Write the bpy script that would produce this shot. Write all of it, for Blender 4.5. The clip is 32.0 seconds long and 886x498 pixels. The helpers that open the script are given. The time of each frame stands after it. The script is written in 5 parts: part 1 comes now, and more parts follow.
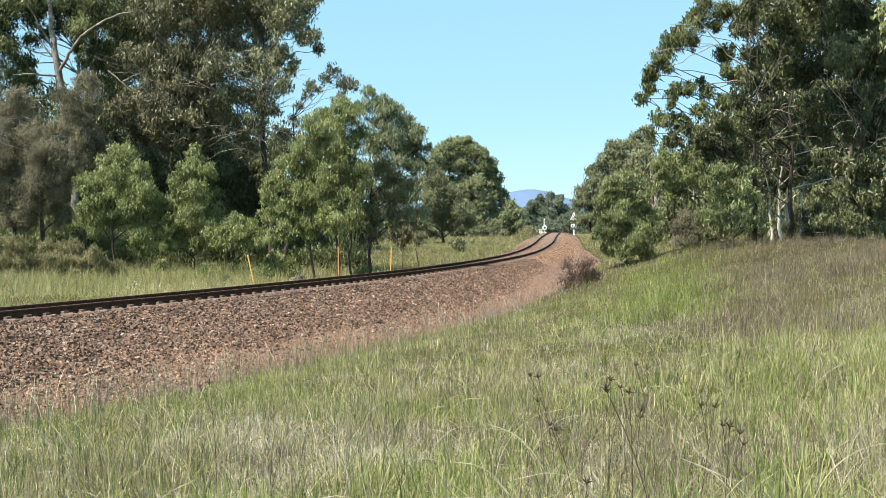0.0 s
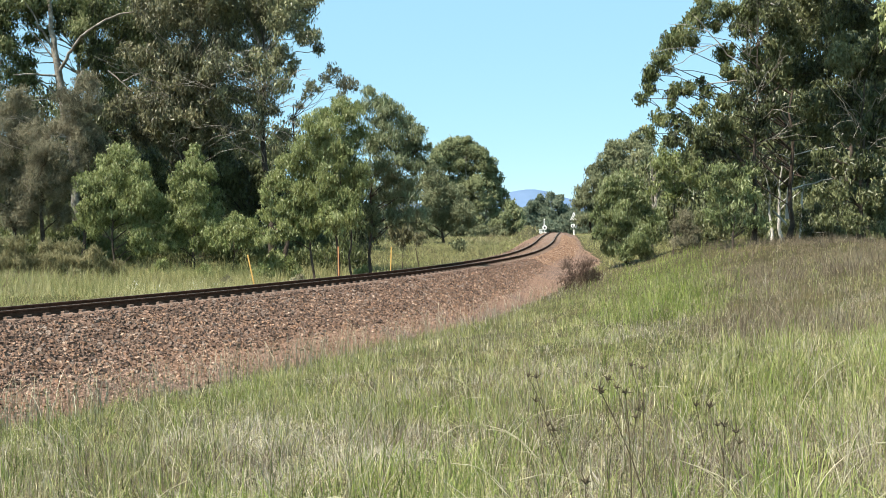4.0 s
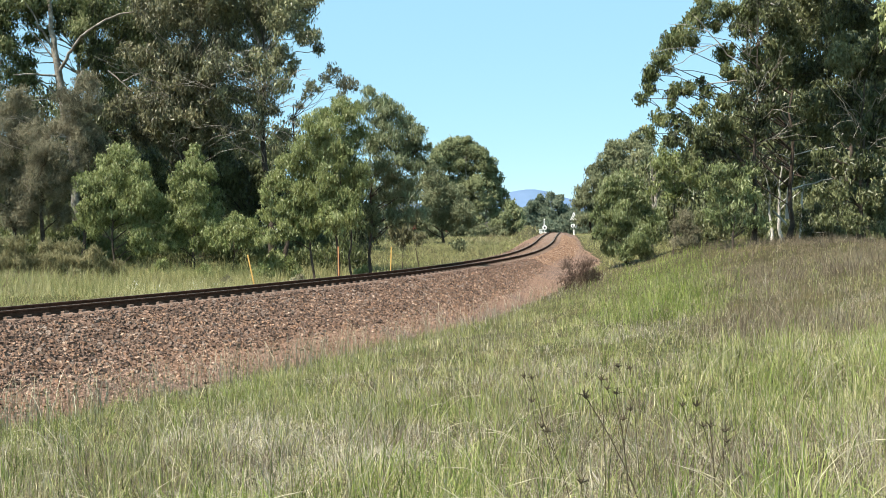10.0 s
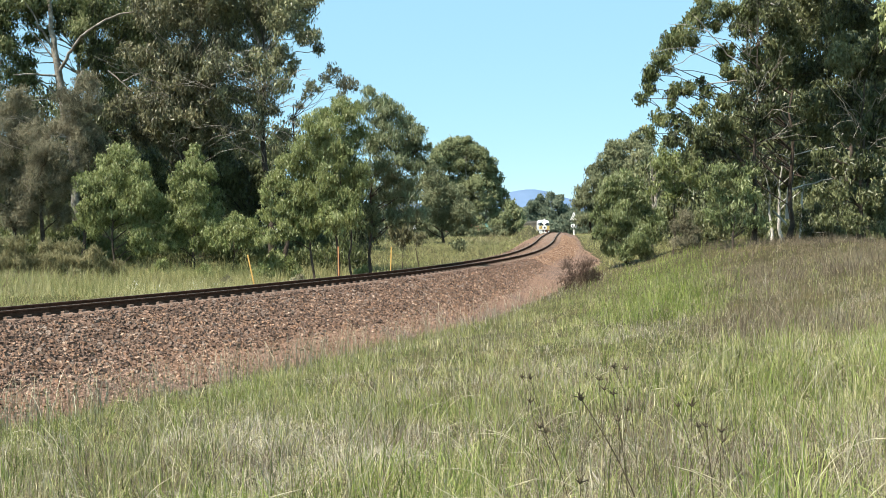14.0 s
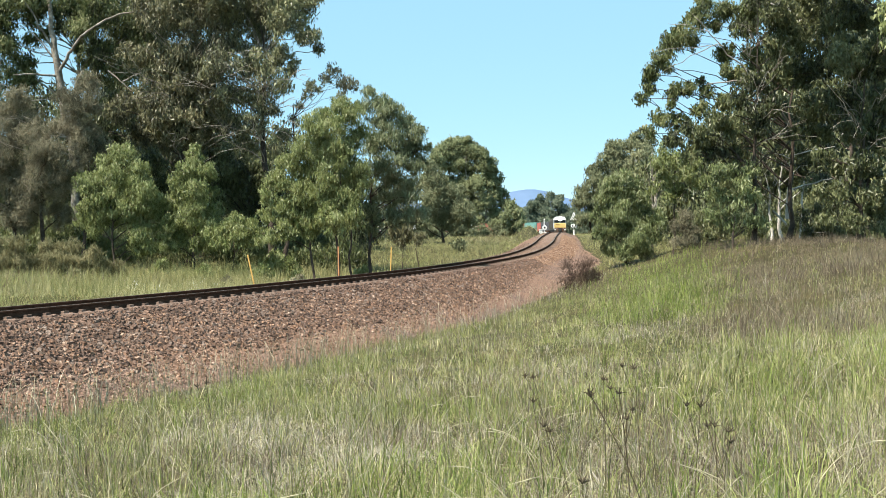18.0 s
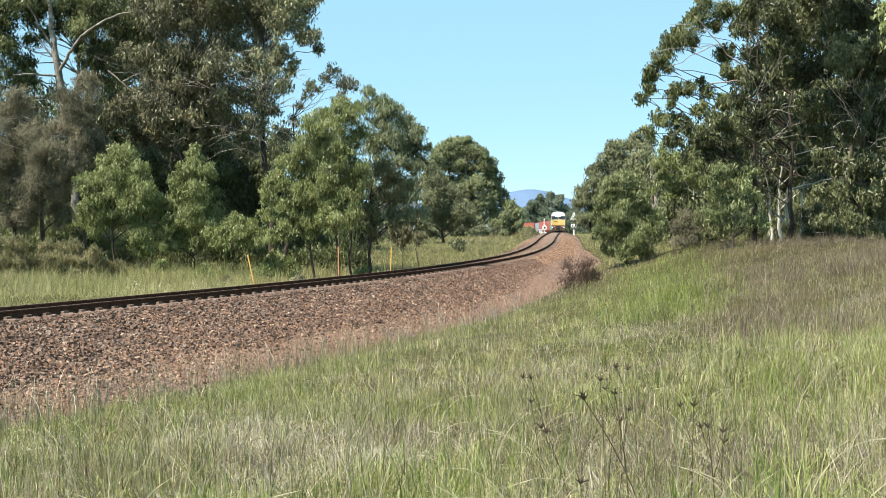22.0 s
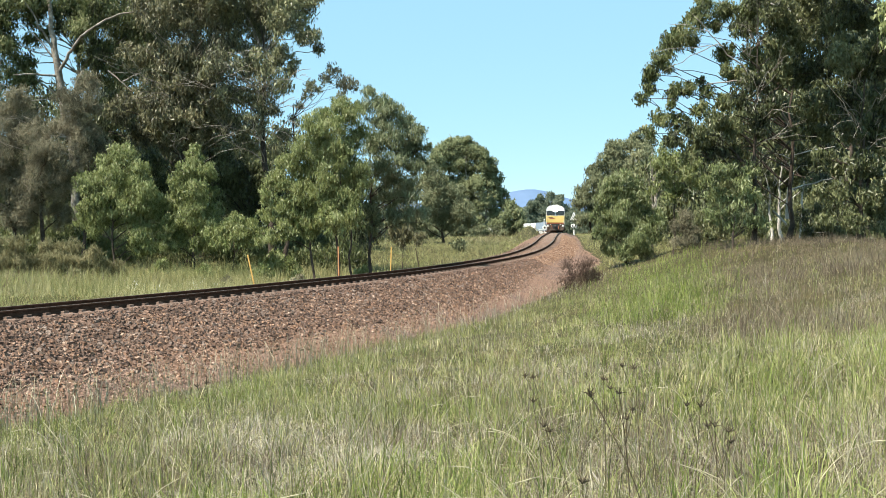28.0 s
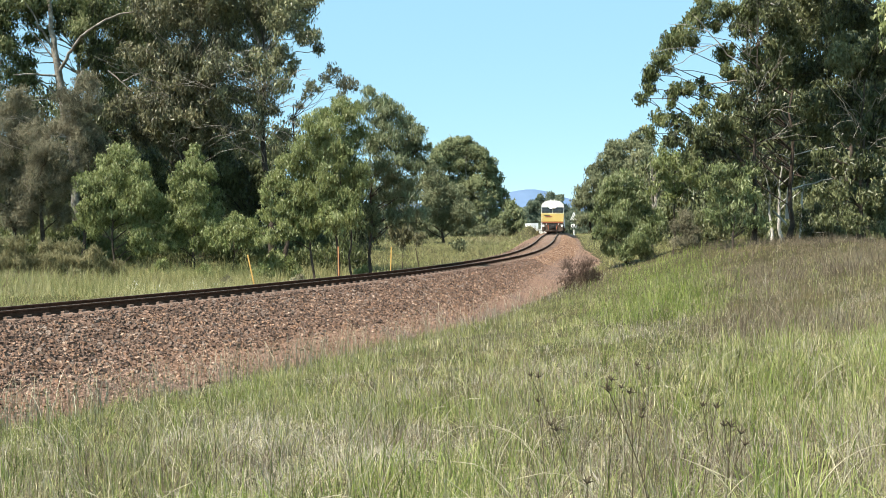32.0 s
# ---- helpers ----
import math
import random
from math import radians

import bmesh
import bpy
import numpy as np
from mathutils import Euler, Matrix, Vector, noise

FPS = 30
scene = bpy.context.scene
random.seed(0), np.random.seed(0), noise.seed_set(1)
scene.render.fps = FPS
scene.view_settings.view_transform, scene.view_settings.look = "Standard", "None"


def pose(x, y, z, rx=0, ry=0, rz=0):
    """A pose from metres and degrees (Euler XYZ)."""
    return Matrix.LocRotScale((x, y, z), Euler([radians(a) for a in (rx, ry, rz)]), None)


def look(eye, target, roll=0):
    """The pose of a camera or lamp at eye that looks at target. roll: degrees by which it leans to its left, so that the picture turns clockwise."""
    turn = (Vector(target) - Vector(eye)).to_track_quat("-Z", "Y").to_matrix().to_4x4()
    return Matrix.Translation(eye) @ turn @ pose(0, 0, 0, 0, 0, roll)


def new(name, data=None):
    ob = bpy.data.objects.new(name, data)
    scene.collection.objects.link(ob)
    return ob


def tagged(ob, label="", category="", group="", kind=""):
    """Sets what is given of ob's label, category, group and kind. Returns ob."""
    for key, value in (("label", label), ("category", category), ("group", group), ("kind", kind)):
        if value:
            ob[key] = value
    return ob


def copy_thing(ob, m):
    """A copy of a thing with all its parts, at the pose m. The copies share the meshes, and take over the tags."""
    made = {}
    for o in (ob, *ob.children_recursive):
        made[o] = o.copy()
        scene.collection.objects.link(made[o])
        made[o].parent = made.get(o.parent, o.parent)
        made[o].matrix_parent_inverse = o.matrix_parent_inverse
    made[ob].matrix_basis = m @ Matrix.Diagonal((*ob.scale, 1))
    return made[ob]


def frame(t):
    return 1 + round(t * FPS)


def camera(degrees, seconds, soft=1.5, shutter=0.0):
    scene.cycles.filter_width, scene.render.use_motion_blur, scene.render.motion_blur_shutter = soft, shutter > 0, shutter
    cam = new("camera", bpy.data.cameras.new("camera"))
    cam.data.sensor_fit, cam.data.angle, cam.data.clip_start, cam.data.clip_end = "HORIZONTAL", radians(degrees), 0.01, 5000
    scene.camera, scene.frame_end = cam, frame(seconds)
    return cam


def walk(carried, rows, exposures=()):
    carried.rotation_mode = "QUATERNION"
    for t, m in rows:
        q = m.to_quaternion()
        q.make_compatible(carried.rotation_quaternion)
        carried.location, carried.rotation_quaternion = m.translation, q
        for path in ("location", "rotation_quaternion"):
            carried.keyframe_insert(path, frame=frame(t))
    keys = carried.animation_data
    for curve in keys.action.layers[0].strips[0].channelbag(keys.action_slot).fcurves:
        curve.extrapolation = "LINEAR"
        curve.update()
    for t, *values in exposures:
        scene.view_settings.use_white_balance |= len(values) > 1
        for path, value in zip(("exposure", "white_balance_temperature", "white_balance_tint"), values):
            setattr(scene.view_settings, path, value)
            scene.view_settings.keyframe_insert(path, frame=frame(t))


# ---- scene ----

# camera on a tripod beside the railway, standing still
cam = camera(44.85, 32.0, soft=0.9)
EYE = pose(0, 0, 2.25, 90 - 1.236, 0, 0)
walk(cam, [(0, EYE), (32, EYE)], exposures=[(0, 1.07), (32, 1.07)])

# ---- light ----
SUN_ELEVATION, SUN_AZIMUTH = radians(57), radians(-125)   # azimuth clockwise from +y
world = bpy.data.worlds.new("sky")
scene.world = world
world.use_nodes = True
sky = world.node_tree.nodes.new("ShaderNodeTexSky")
sky.sky_type, sky.sun_disc = "NISHITA", False
sky.sun_elevation, sky.sun_rotation = SUN_ELEVATION, SUN_AZIMUTH
sky.air_density, sky.dust_density, sky.ozone_density, sky.altitude = 1.0, 0.0, 0.6, 2500
clear = world.node_tree.nodes.new("ShaderNodeMix")
clear.data_type, clear.blend_type = "RGBA", "MIX"
clear.inputs["Factor"].default_value = 0.75
clear.inputs["B"].default_value = (2.05, 3.95, 4.9, 1)
background = world.node_tree.nodes["Background"]
background.inputs["Strength"].default_value = 0.101
world.node_tree.links.new(sky.outputs["Color"], clear.inputs["A"])
world.node_tree.links.new(clear.outputs["Result"], background.inputs["Color"])
sun = new("sun", bpy.data.lights.new("sun", "SUN"))
sun.data.energy, sun.data.angle, sun.data.color = 5.2, radians(0.55), (1.0, 0.925, 0.81)
sun_from = Vector((math.sin(SUN_AZIMUTH) * math.cos(SUN_ELEVATION), math.cos(SUN_AZIMUTH) * math.cos(SUN_ELEVATION), math.sin(SUN_ELEVATION)))
sun.matrix_world = look(sun_from * 60, (0, 0, 0))


# ---- materials ----
def material(name, colours, rough=0.7, metal=0.0, by="noise", scale=4.0, bump=0.0, bump_scale=30.0, through_light=0.0, spec=0.5, glow=0.0, fine=0.35, patch=None, mottle=1.0):
    """Procedural surface: a ramp over noise, or over a random value per piece, with finer variation and relief on it.
    patch: (colour, scale, amount) blends a second tone in by broad noise."""
    m = bpy.data.materials.new(name)
    m.use_nodes = True
    t = m.node_tree
    n, l = t.nodes, t.links
    b, out = n["Principled BSDF"], n["Material Output"]
    b.inputs["Roughness"].default_value, b.inputs["Metallic"].default_value = rough, metal
    b.inputs["Specular IOR Level"].default_value = spec
    place = n.new("ShaderNodeNewGeometry")
    where = n.new("ShaderNodeTexCoord").outputs["Object"] if by == "object" else place.outputs["Position"]
    ramp = n.new("ShaderNodeValToRGB")
    while len(ramp.color_ramp.elements) < len(colours):
        ramp.color_ramp.elements.new(0.5)
    for k, c in enumerate(colours):
        e = ramp.color_ramp.elements[k]
        e.position = k / max(1, len(colours) - 1)
        e.color = (*c, 1)
    broad = n.new("ShaderNodeTexNoise")
    broad.inputs["Scale"].default_value, broad.inputs["Detail"].default_value = scale, 5
    l.new(where, broad.inputs["Vector"])
    if by == "island":
        mix = n.new("ShaderNodeMath")
        mix.operation = "MULTIPLY_ADD"
        l.new(place.outputs["Random Per Island"], mix.inputs[0])
        mix.inputs[1].default_value = 0.75
        half = n.new("ShaderNodeMath")
        half.operation = "MULTIPLY_ADD"
        l.new(broad.outputs["Fac"], half.inputs[0])
        half.inputs[1].default_value, half.inputs[2].default_value = mottle, 0.125 - 0.5 * mottle
        l.new(half.outputs[0], mix.inputs[2])
        l.new(mix.outputs[0], ramp.inputs["Fac"])
    elif by == "piece":
        info = n.new("ShaderNodeObjectInfo")
        l.new(info.outputs["Random"], ramp.inputs["Fac"])
    elif by == "cells":
        cells = n.new("ShaderNodeTexVoronoi")
        cells.inputs["Scale"].default_value = bump_scale
        l.new(where, cells.inputs["Vector"])
        parts = n.new("ShaderNodeSeparateColor")
        l.new(cells.outputs["Color"], parts.inputs[0])
        l.new(parts.outputs[0], ramp.inputs["Fac"])
    else:
        stretch = n.new("ShaderNodeMapRange")
        stretch.inputs["From Min"].default_value, stretch.inputs["From Max"].default_value = 0.3, 0.7
        l.new(broad.outputs["Fac"], stretch.inputs["Value"])
        l.new(stretch.outputs[0], ramp.inputs["Fac"])
    colour = ramp.outputs["Color"]
    if fine > 0:
        grain = n.new("ShaderNodeTexNoise")
        grain.inputs["Scale"].default_value, grain.inputs["Detail"].default_value = scale * 9, 4
        l.new(where, grain.inputs["Vector"])
        shift = n.new("ShaderNodeMapRange")
        shift.inputs["From Min"].default_value, shift.inputs["From Max"].default_value = 0.3, 0.7
        shift.inputs["To Min"].default_value, shift.inputs["To Max"].default_value = 1 - fine, 1 + fine
        l.new(grain.outputs["Fac"], shift.inputs["Value"])
        tint = n.new("ShaderNodeVectorMath")
        tint.operation = "SCALE"
        l.new(colour, tint.inputs[0])
        l.new(shift.outputs[0], tint.inputs["Scale"])
        colour = tint.outputs[0]
    if patch:
        spread = n.new("ShaderNodeTexNoise")
        spread.inputs["Scale"].default_value, spread.inputs["Detail"].default_value = patch[1], 3
        l.new(place.outputs["Position"], spread.inputs["Vector"])
        cut = n.new("ShaderNodeMapRange")
        cut.inputs["From Min"].default_value, cut.inputs["From Max"].default_value = 0.42, 0.62
        cut.inputs["To Max"].default_value = patch[2]
        l.new(spread.outputs["Fac"], cut.inputs["Value"])
        over = n.new("ShaderNodeMix")
        over.data_type = "RGBA"
        l.new(cut.outputs[0], over.inputs["Factor"])
        l.new(colour, over.inputs["A"])
        over.inputs["B"].default_value = (*patch[0], 1)
        colour = over.outputs["Result"]
    l.new(colour, b.inputs["Base Color"])
    if bump > 0:
        rough_noise = n.new("ShaderNodeTexNoise")
        rough_noise.inputs["Scale"].default_value, rough_noise.inputs["Detail"].default_value = bump_scale, 6
        l.new(where, rough_noise.inputs["Vector"])
        relief = n.new("ShaderNodeBump")
        relief.inputs["Strength"].default_value, relief.inputs["Distance"].default_value = bump, 0.03
        l.new(cells.outputs["Distance"] if by == "cells" else rough_noise.outputs["Fac"], relief.inputs["Height"])
        relief.invert = by == "cells"
        l.new(relief.outputs["Normal"], b.inputs["Normal"])
    if through_light > 0:
        soft = n.new("ShaderNodeBsdfTranslucent")
        l.new(colour, soft.inputs["Color"])
        both = n.new("ShaderNodeMixShader")
        both.inputs[0].default_value = through_light
        l.new(b.outputs[0], both.inputs[1])
        l.new(soft.outputs[0], both.inputs[2])
        l.new(both.outputs[0], out.inputs["Surface"])
    if glow > 0:
        b.inputs["Emission Color"].default_value = (*colours[-1], 1)
        b.inputs["Emission Strength"].default_value = glow
    return m


M = {
    "soil": material("grassy soil", [(0.03, 0.032, 0.012), (0.055, 0.05, 0.02), (0.085, 0.07, 0.032)], 0.95, scale=1.2, bump=0.6, bump_scale=12, spec=0.1),
    "gravel": material("ballast bed", [(0.03, 0.022, 0.017), (0.10, 0.066, 0.051), (0.17, 0.108, 0.082), (0.28, 0.19, 0.15)], 0.95, by="cells", scale=6, bump=1.0, bump_scale=17, spec=0.15, patch=((0.235, 0.135, 0.085), 0.4, 0.4)),
    "stone": material("ballast stone", [(0.038, 0.026, 0.021), (0.08, 0.053, 0.041), (0.125, 0.077, 0.055), (0.15, 0.09, 0.062), (0.145, 0.108, 0.089), (0.25, 0.185, 0.148)], 0.9, by="island", scale=2, spec=0.25),
    "red_stone": material("red gravel", [(0.065, 0.043, 0.033), (0.15, 0.09, 0.06), (0.235, 0.138, 0.088), (0.28, 0.185, 0.13), (0.42, 0.31, 0.24)], 0.9, by="island", scale=2, spec=0.2),
    "rust": material("rail rust", [(0.045, 0.026, 0.017), (0.088, 0.048, 0.032)], 0.9, scale=6, bump=0.2, bump_scale=60, spec=0.08),
    "steel": material("worn rail head", [(0.10, 0.085, 0.07), (0.18, 0.155, 0.13)], 0.6, 0.6, scale=3, fine=0.15, spec=0.2),
    "sleeper": material("sleeper concrete", [(0.125, 0.085, 0.066), (0.20, 0.142, 0.112)], 0.9, by="piece", scale=5, bump=0.3, spec=0.2),
    "grass": material("green grass", [(0.05, 0.06, 0.017), (0.15, 0.182, 0.045), (0.285, 0.315, 0.096), (0.475, 0.445, 0.21), (0.68, 0.60, 0.38)], 0.6, by="island", scale=0.35, through_light=0.35, spec=0.3, fine=0.2, patch=((0.28, 0.24, 0.15), 0.55, 0.3)),
    "pale_grass": material("pale green-gold grass", [(0.20, 0.195, 0.09), (0.33, 0.315, 0.15), (0.46, 0.43, 0.23), (0.58, 0.53, 0.33)], 0.7, by="island", scale=0.3, through_light=0.4, spec=0.2, fine=0.2, mottle=1.6),
    "lush_grass": material("lush green grass", [(0.08, 0.105, 0.022), (0.17, 0.22, 0.048), (0.275, 0.33, 0.085), (0.42, 0.45, 0.165)], 0.55, by="island", scale=0.5, through_light=0.4, spec=0.3, fine=0.2, mottle=1.5),
    "thatch": material("olive thatch", [(0.085, 0.078, 0.038), (0.2, 0.185, 0.085), (0.32, 0.29, 0.15), (0.47, 0.42, 0.27)], 0.75, by="island", scale=0.6, through_light=0.3, spec=0.2, fine=0.2, mottle=1.8),
    "far_grass": material("verge grass", [(0.147, 0.158, 0.06), (0.243, 0.254, 0.101), (0.35, 0.35, 0.147), (0.475, 0.424, 0.225)], 0.65, by="island", scale=0.12, through_light=0.35, spec=0.25, fine=0.2, patch=((0.31, 0.27, 0.14), 0.22, 0.5)),
    "seed_grass": material("grey seeding grass", [(0.076, 0.06, 0.042), (0.14, 0.111, 0.077), (0.216, 0.17, 0.12), (0.302, 0.26, 0.17)], 0.75, by="island", scale=0.3, through_light=0.3, spec=0.2, fine=0.2),
    "straw_green": material("tawny grass", [(0.15, 0.125, 0.07), (0.25, 0.21, 0.11), (0.34, 0.29, 0.16), (0.42, 0.38, 0.23)], 0.7, by="island", scale=0.2, through_light=0.35, spec=0.2, fine=0.2),
    "dead_grass": material("grey dead grass", [(0.095, 0.08, 0.066), (0.24, 0.205, 0.17), (0.43, 0.38, 0.32), (0.60, 0.55, 0.47)], 0.8, by="island", scale=0.6, through_light=0.15, spec=0.2),
    "straw": material("dry straw", [(0.26, 0.22, 0.135), (0.46, 0.41, 0.28), (0.66, 0.60, 0.45)], 0.6, by="island", scale=1, through_light=0.2, spec=0.3),
    "weed": material("dark weed stem", [(0.045, 0.037, 0.022), (0.1, 0.078, 0.047)], 0.8, scale=8, spec=0.2),
    "leaf_dark": material("dark gum leaves", [(0.055, 0.053, 0.03), (0.11, 0.106, 0.056), (0.17, 0.163, 0.078), (0.26, 0.243, 0.13)], 0.5, by="island", scale=0.45, through_light=0.2, spec=0.4, fine=0.15, mottle=2.2),
    "leaf_grey": material("grey-olive gum leaves", [(0.062, 0.064, 0.038), (0.128, 0.132, 0.072), (0.20, 0.205, 0.10), (0.30, 0.30, 0.15)], 0.5, by="island", scale=0.35, through_light=0.2, spec=0.4, fine=0.15, mottle=2.4),
    "leaf_olive": material("olive gum leaves", [(0.04, 0.046, 0.021), (0.09, 0.108, 0.04), (0.15, 0.172, 0.06), (0.235, 0.245, 0.11)], 0.5, by="island", scale=0.5, through_light=0.22, spec=0.4, fine=0.15, mottle=2.2),
    "leaf_fresh": material("fresh sapling leaves", [(0.08, 0.1, 0.036), (0.16, 0.19, 0.062), (0.235, 0.266, 0.092), (0.335, 0.355, 0.17)], 0.5, by="island", scale=0.6, through_light=0.28, spec=0.5, fine=0.15, mottle=1.8),
    "leaf_blue": material("grey-green sapling leaves", [(0.075, 0.092, 0.045), (0.14, 0.168, 0.08), (0.215, 0.245, 0.125), (0.32, 0.345, 0.21)], 0.48, by="island", scale=0.6, through_light=0.25, spec=0.5, fine=0.15, mottle=1.8),
    "needle": material("grey-green needles", [(0.085, 0.078, 0.052), (0.15, 0.14, 0.09), (0.22, 0.203, 0.13), (0.30, 0.265, 0.185)], 0.75, by="island", scale=0.4, through_light=0.2, spec=0.2, fine=0.15, mottle=2.2),
    "needle_green": material("dull green needles", [(0.1, 0.108, 0.063), (0.145, 0.158, 0.088), (0.19, 0.204, 0.112), (0.245, 0.255, 0.15)], 0.75, by="island", scale=0.2, through_light=0.2, spec=0.15, fine=0.15, mottle=2.0),
    "leaf_far": material("distant leaves", [(0.14, 0.158, 0.082), (0.19, 0.213, 0.108), (0.235, 0.258, 0.134), (0.285, 0.30, 0.168)], 0.7, by="island", scale=0.12, through_light=0.3, spec=0.12, fine=0.15, mottle=1.4),
    # greyer, bluer leaf tone: distance haze mixed into the colour
    "leaf_distant": material("far leaves with haze in their colour", [(0.095, 0.118, 0.085), (0.125, 0.152, 0.104), (0.15, 0.178, 0.122), (0.18, 0.205, 0.145)], 0.8, by="island", scale=0.06, through_light=0.2, spec=0.1, fine=0.1, mottle=1.6),
    "leaf_bush": material("bush leaves", [(0.06, 0.08, 0.032), (0.125, 0.155, 0.058), (0.20, 0.235, 0.09), (0.31, 0.34, 0.18)], 0.45, by="island", scale=0.7, through_light=0.25, spec=0.5, fine=0.15, mottle=1.8),
    "scrub": material("olive scrub leaves", [(0.13, 0.12, 0.063), (0.21, 0.195, 0.10), (0.29, 0.265, 0.14), (0.37, 0.33, 0.195)], 0.75, by="island", scale=0.5, through_light=0.35, spec=0.2, fine=0.15, mottle=2.0),
    "bark_white": material("white peeling bark", [(0.26, 0.235, 0.20), (0.46, 0.43, 0.38), (0.66, 0.63, 0.57)], 0.85, scale=3, bump=0.3, bump_scale=20, spec=0.2),
    # darker gum leaf green, with the stand's shade put into the colour
    "leaf_shade": material("deep green gum leaves darkened for shade", [(0.028, 0.033, 0.017), (0.066, 0.076, 0.033), (0.115, 0.13, 0.05), (0.20, 0.21, 0.10)], 0.45, by="island", scale=0.5, through_light=0.2, spec=0.45, fine=0.15, mottle=2.4),
    "weed_leaf": material("reddish-brown dead leaves", [(0.07, 0.045, 0.035), (0.12, 0.08, 0.062), (0.18, 0.125, 0.095)], 0.8, by="island", scale=2, through_light=0.15, spec=0.2),
    "bark": material("pale smooth bark", [(0.13, 0.115, 0.09), (0.25, 0.22, 0.18), (0.40, 0.365, 0.315)], 0.85, scale=2.2, bump=0.3, bump_scale=20, spec=0.2),
    "bark_dark": material("rough dark bark", [(0.045, 0.036, 0.028), (0.10, 0.08, 0.065)], 0.95, scale=4, bump=0.7, bump_scale=30, spec=0.1),
    # blue of the distance haze painted into the hills' base colour
    "hill": material("forest tinted haze blue", [(0.105, 0.165, 0.265), (0.125, 0.185, 0.29)], 1.0, scale=0.004, spec=0.0, fine=0.04),
    "stake": material("yellow painted stake", [(0.52, 0.31, 0.085), (0.64, 0.40, 0.125)], 0.7, scale=6, spec=0.3),
    "stake_red": material("orange painted stake", [(0.42, 0.20, 0.08), (0.52, 0.27, 0.12)], 0.7, scale=6, spec=0.3),
    "white": material("weathered white paint", [(0.60, 0.60, 0.57), (0.80, 0.80, 0.78)], 0.6, scale=3, fine=0.08),
    "black": material("dull black paint", [(0.015, 0.015, 0.016), (0.035, 0.033, 0.03)], 0.6, scale=5),
    "yellow": material("locomotive yellow", [(0.56, 0.415, 0.125), (0.63, 0.48, 0.17)], 0.4, by="object", scale=1.5, fine=0.06),
    "silver": material("dusty pale grey paint", [(0.40, 0.40, 0.40), (0.55, 0.55, 0.54)], 0.45, by="object", scale=1.2, fine=0.08),
    "hood": material("dusty brown hood paint", [(0.05, 0.046, 0.037), (0.08, 0.075, 0.06)], 0.8, by="object", spec=0.1, scale=1.2, fine=0.1),
    "frame": material("dirty brown frame paint", [(0.075, 0.055, 0.042), (0.15, 0.11, 0.085)], 0.8, by="object", scale=2, spec=0.2),
    "red_brown": material("faded red stripe", [(0.26, 0.08, 0.035), (0.32, 0.11, 0.05)], 0.5, by="object", scale=2),
    "glass": material("dark cab glass", [(0.012, 0.014, 0.016), (0.02, 0.022, 0.025)], 0.06, by="object", scale=1, fine=0.0, spec=0.8),
    "lamp": material("headlight", [(1.0, 0.97, 0.90), (1.0, 0.97, 0.90)], 0.3, by="object", fine=0.0, glow=60.0),
    "box_red": material("red container steel", [(0.30, 0.075, 0.055), (0.37, 0.11, 0.08)], 0.5, by="object", scale=0.8, fine=0.12),
    "box_teal": material("teal container steel", [(0.10, 0.25, 0.22), (0.14, 0.30, 0.27)], 0.5, by="object", scale=0.8, fine=0.12),
    "box_dark": material("dark container steel", [(0.04, 0.045, 0.05), (0.075, 0.075, 0.08)], 0.6, by="object", scale=0.8, fine=0.12),
    "box_white": material("white container steel", [(0.66, 0.67, 0.66), (0.80, 0.80, 0.79)], 0.5, by="object", scale=0.8, fine=0.1),
    "box_grey": material("blue-grey container steel", [(0.18, 0.24, 0.30), (0.26, 0.31, 0.37)], 0.5, by="object", scale=0.8, fine=0.12),
}


# ---- mesh helpers ----
def sheet(name, verts, faces, mat, parent=None, label="", smooth=False):
    """A mesh object from arrays of points and of equal-sided faces."""
    me = bpy.data.meshes.new(name)
    verts, faces = np.asarray(verts, dtype=np.float32), np.asarray(faces, dtype=np.int32)
    me.vertices.add(len(verts))
    me.vertices.foreach_set("co", verts.ravel())
    k = faces.shape[1]
    me.loops.add(faces.size)
    me.loops.foreach_set("vertex_index", faces.ravel())
    me.polygons.add(len(faces))
    me.polygons.foreach_set("loop_start", np.arange(0, faces.size, k, dtype=np.int32))
    me.polygons.foreach_set("use_smooth", np.full(len(faces), smooth))
    me.update(calc_edges=True)
    me.materials.append(mat)
    ob = new(name, me)
    ob.parent = parent
    if label:
        ob["label"] = label
    return ob


def part(name, bm, mat, parent=None, label="", smooth=False):
    """One bmesh as one mesh object under a thing or a part."""
    me = bpy.data.meshes.new(name)
    bm.normal_update()
    bm.to_mesh(me)
    bm.free()
    me.materials.append(mat)
    if smooth:
        me.polygons.foreach_set("use_smooth", np.full(len(me.polygons), True))
    ob = new(name, me)
    ob.parent = parent
    if label:
        ob["label"] = label
    return ob


def add_box(bm, x0, x1, y0, y1, z0, z1, bevel=0.0):
    made = bmesh.ops.create_cube(bm, size=1.0, matrix=Matrix.Translation(((x0 + x1) / 2, (y0 + y1) / 2, (z0 + z1) / 2)) @ Matrix.Diagonal((x1 - x0, y1 - y0, z1 - z0, 1)))
    if bevel > 0:
        edges = list({e for v in made["verts"] for e in v.link_edges})
        bmesh.ops.bevel(bm, geom=edges, offset=bevel, segments=2, profile=0.5, affect="EDGES")
    return bm


def box(x0, x1, y0, y1, z0, z1, bevel=0.0):
    return add_box(bmesh.new(), x0, x1, y0, y1, z0, z1, bevel)


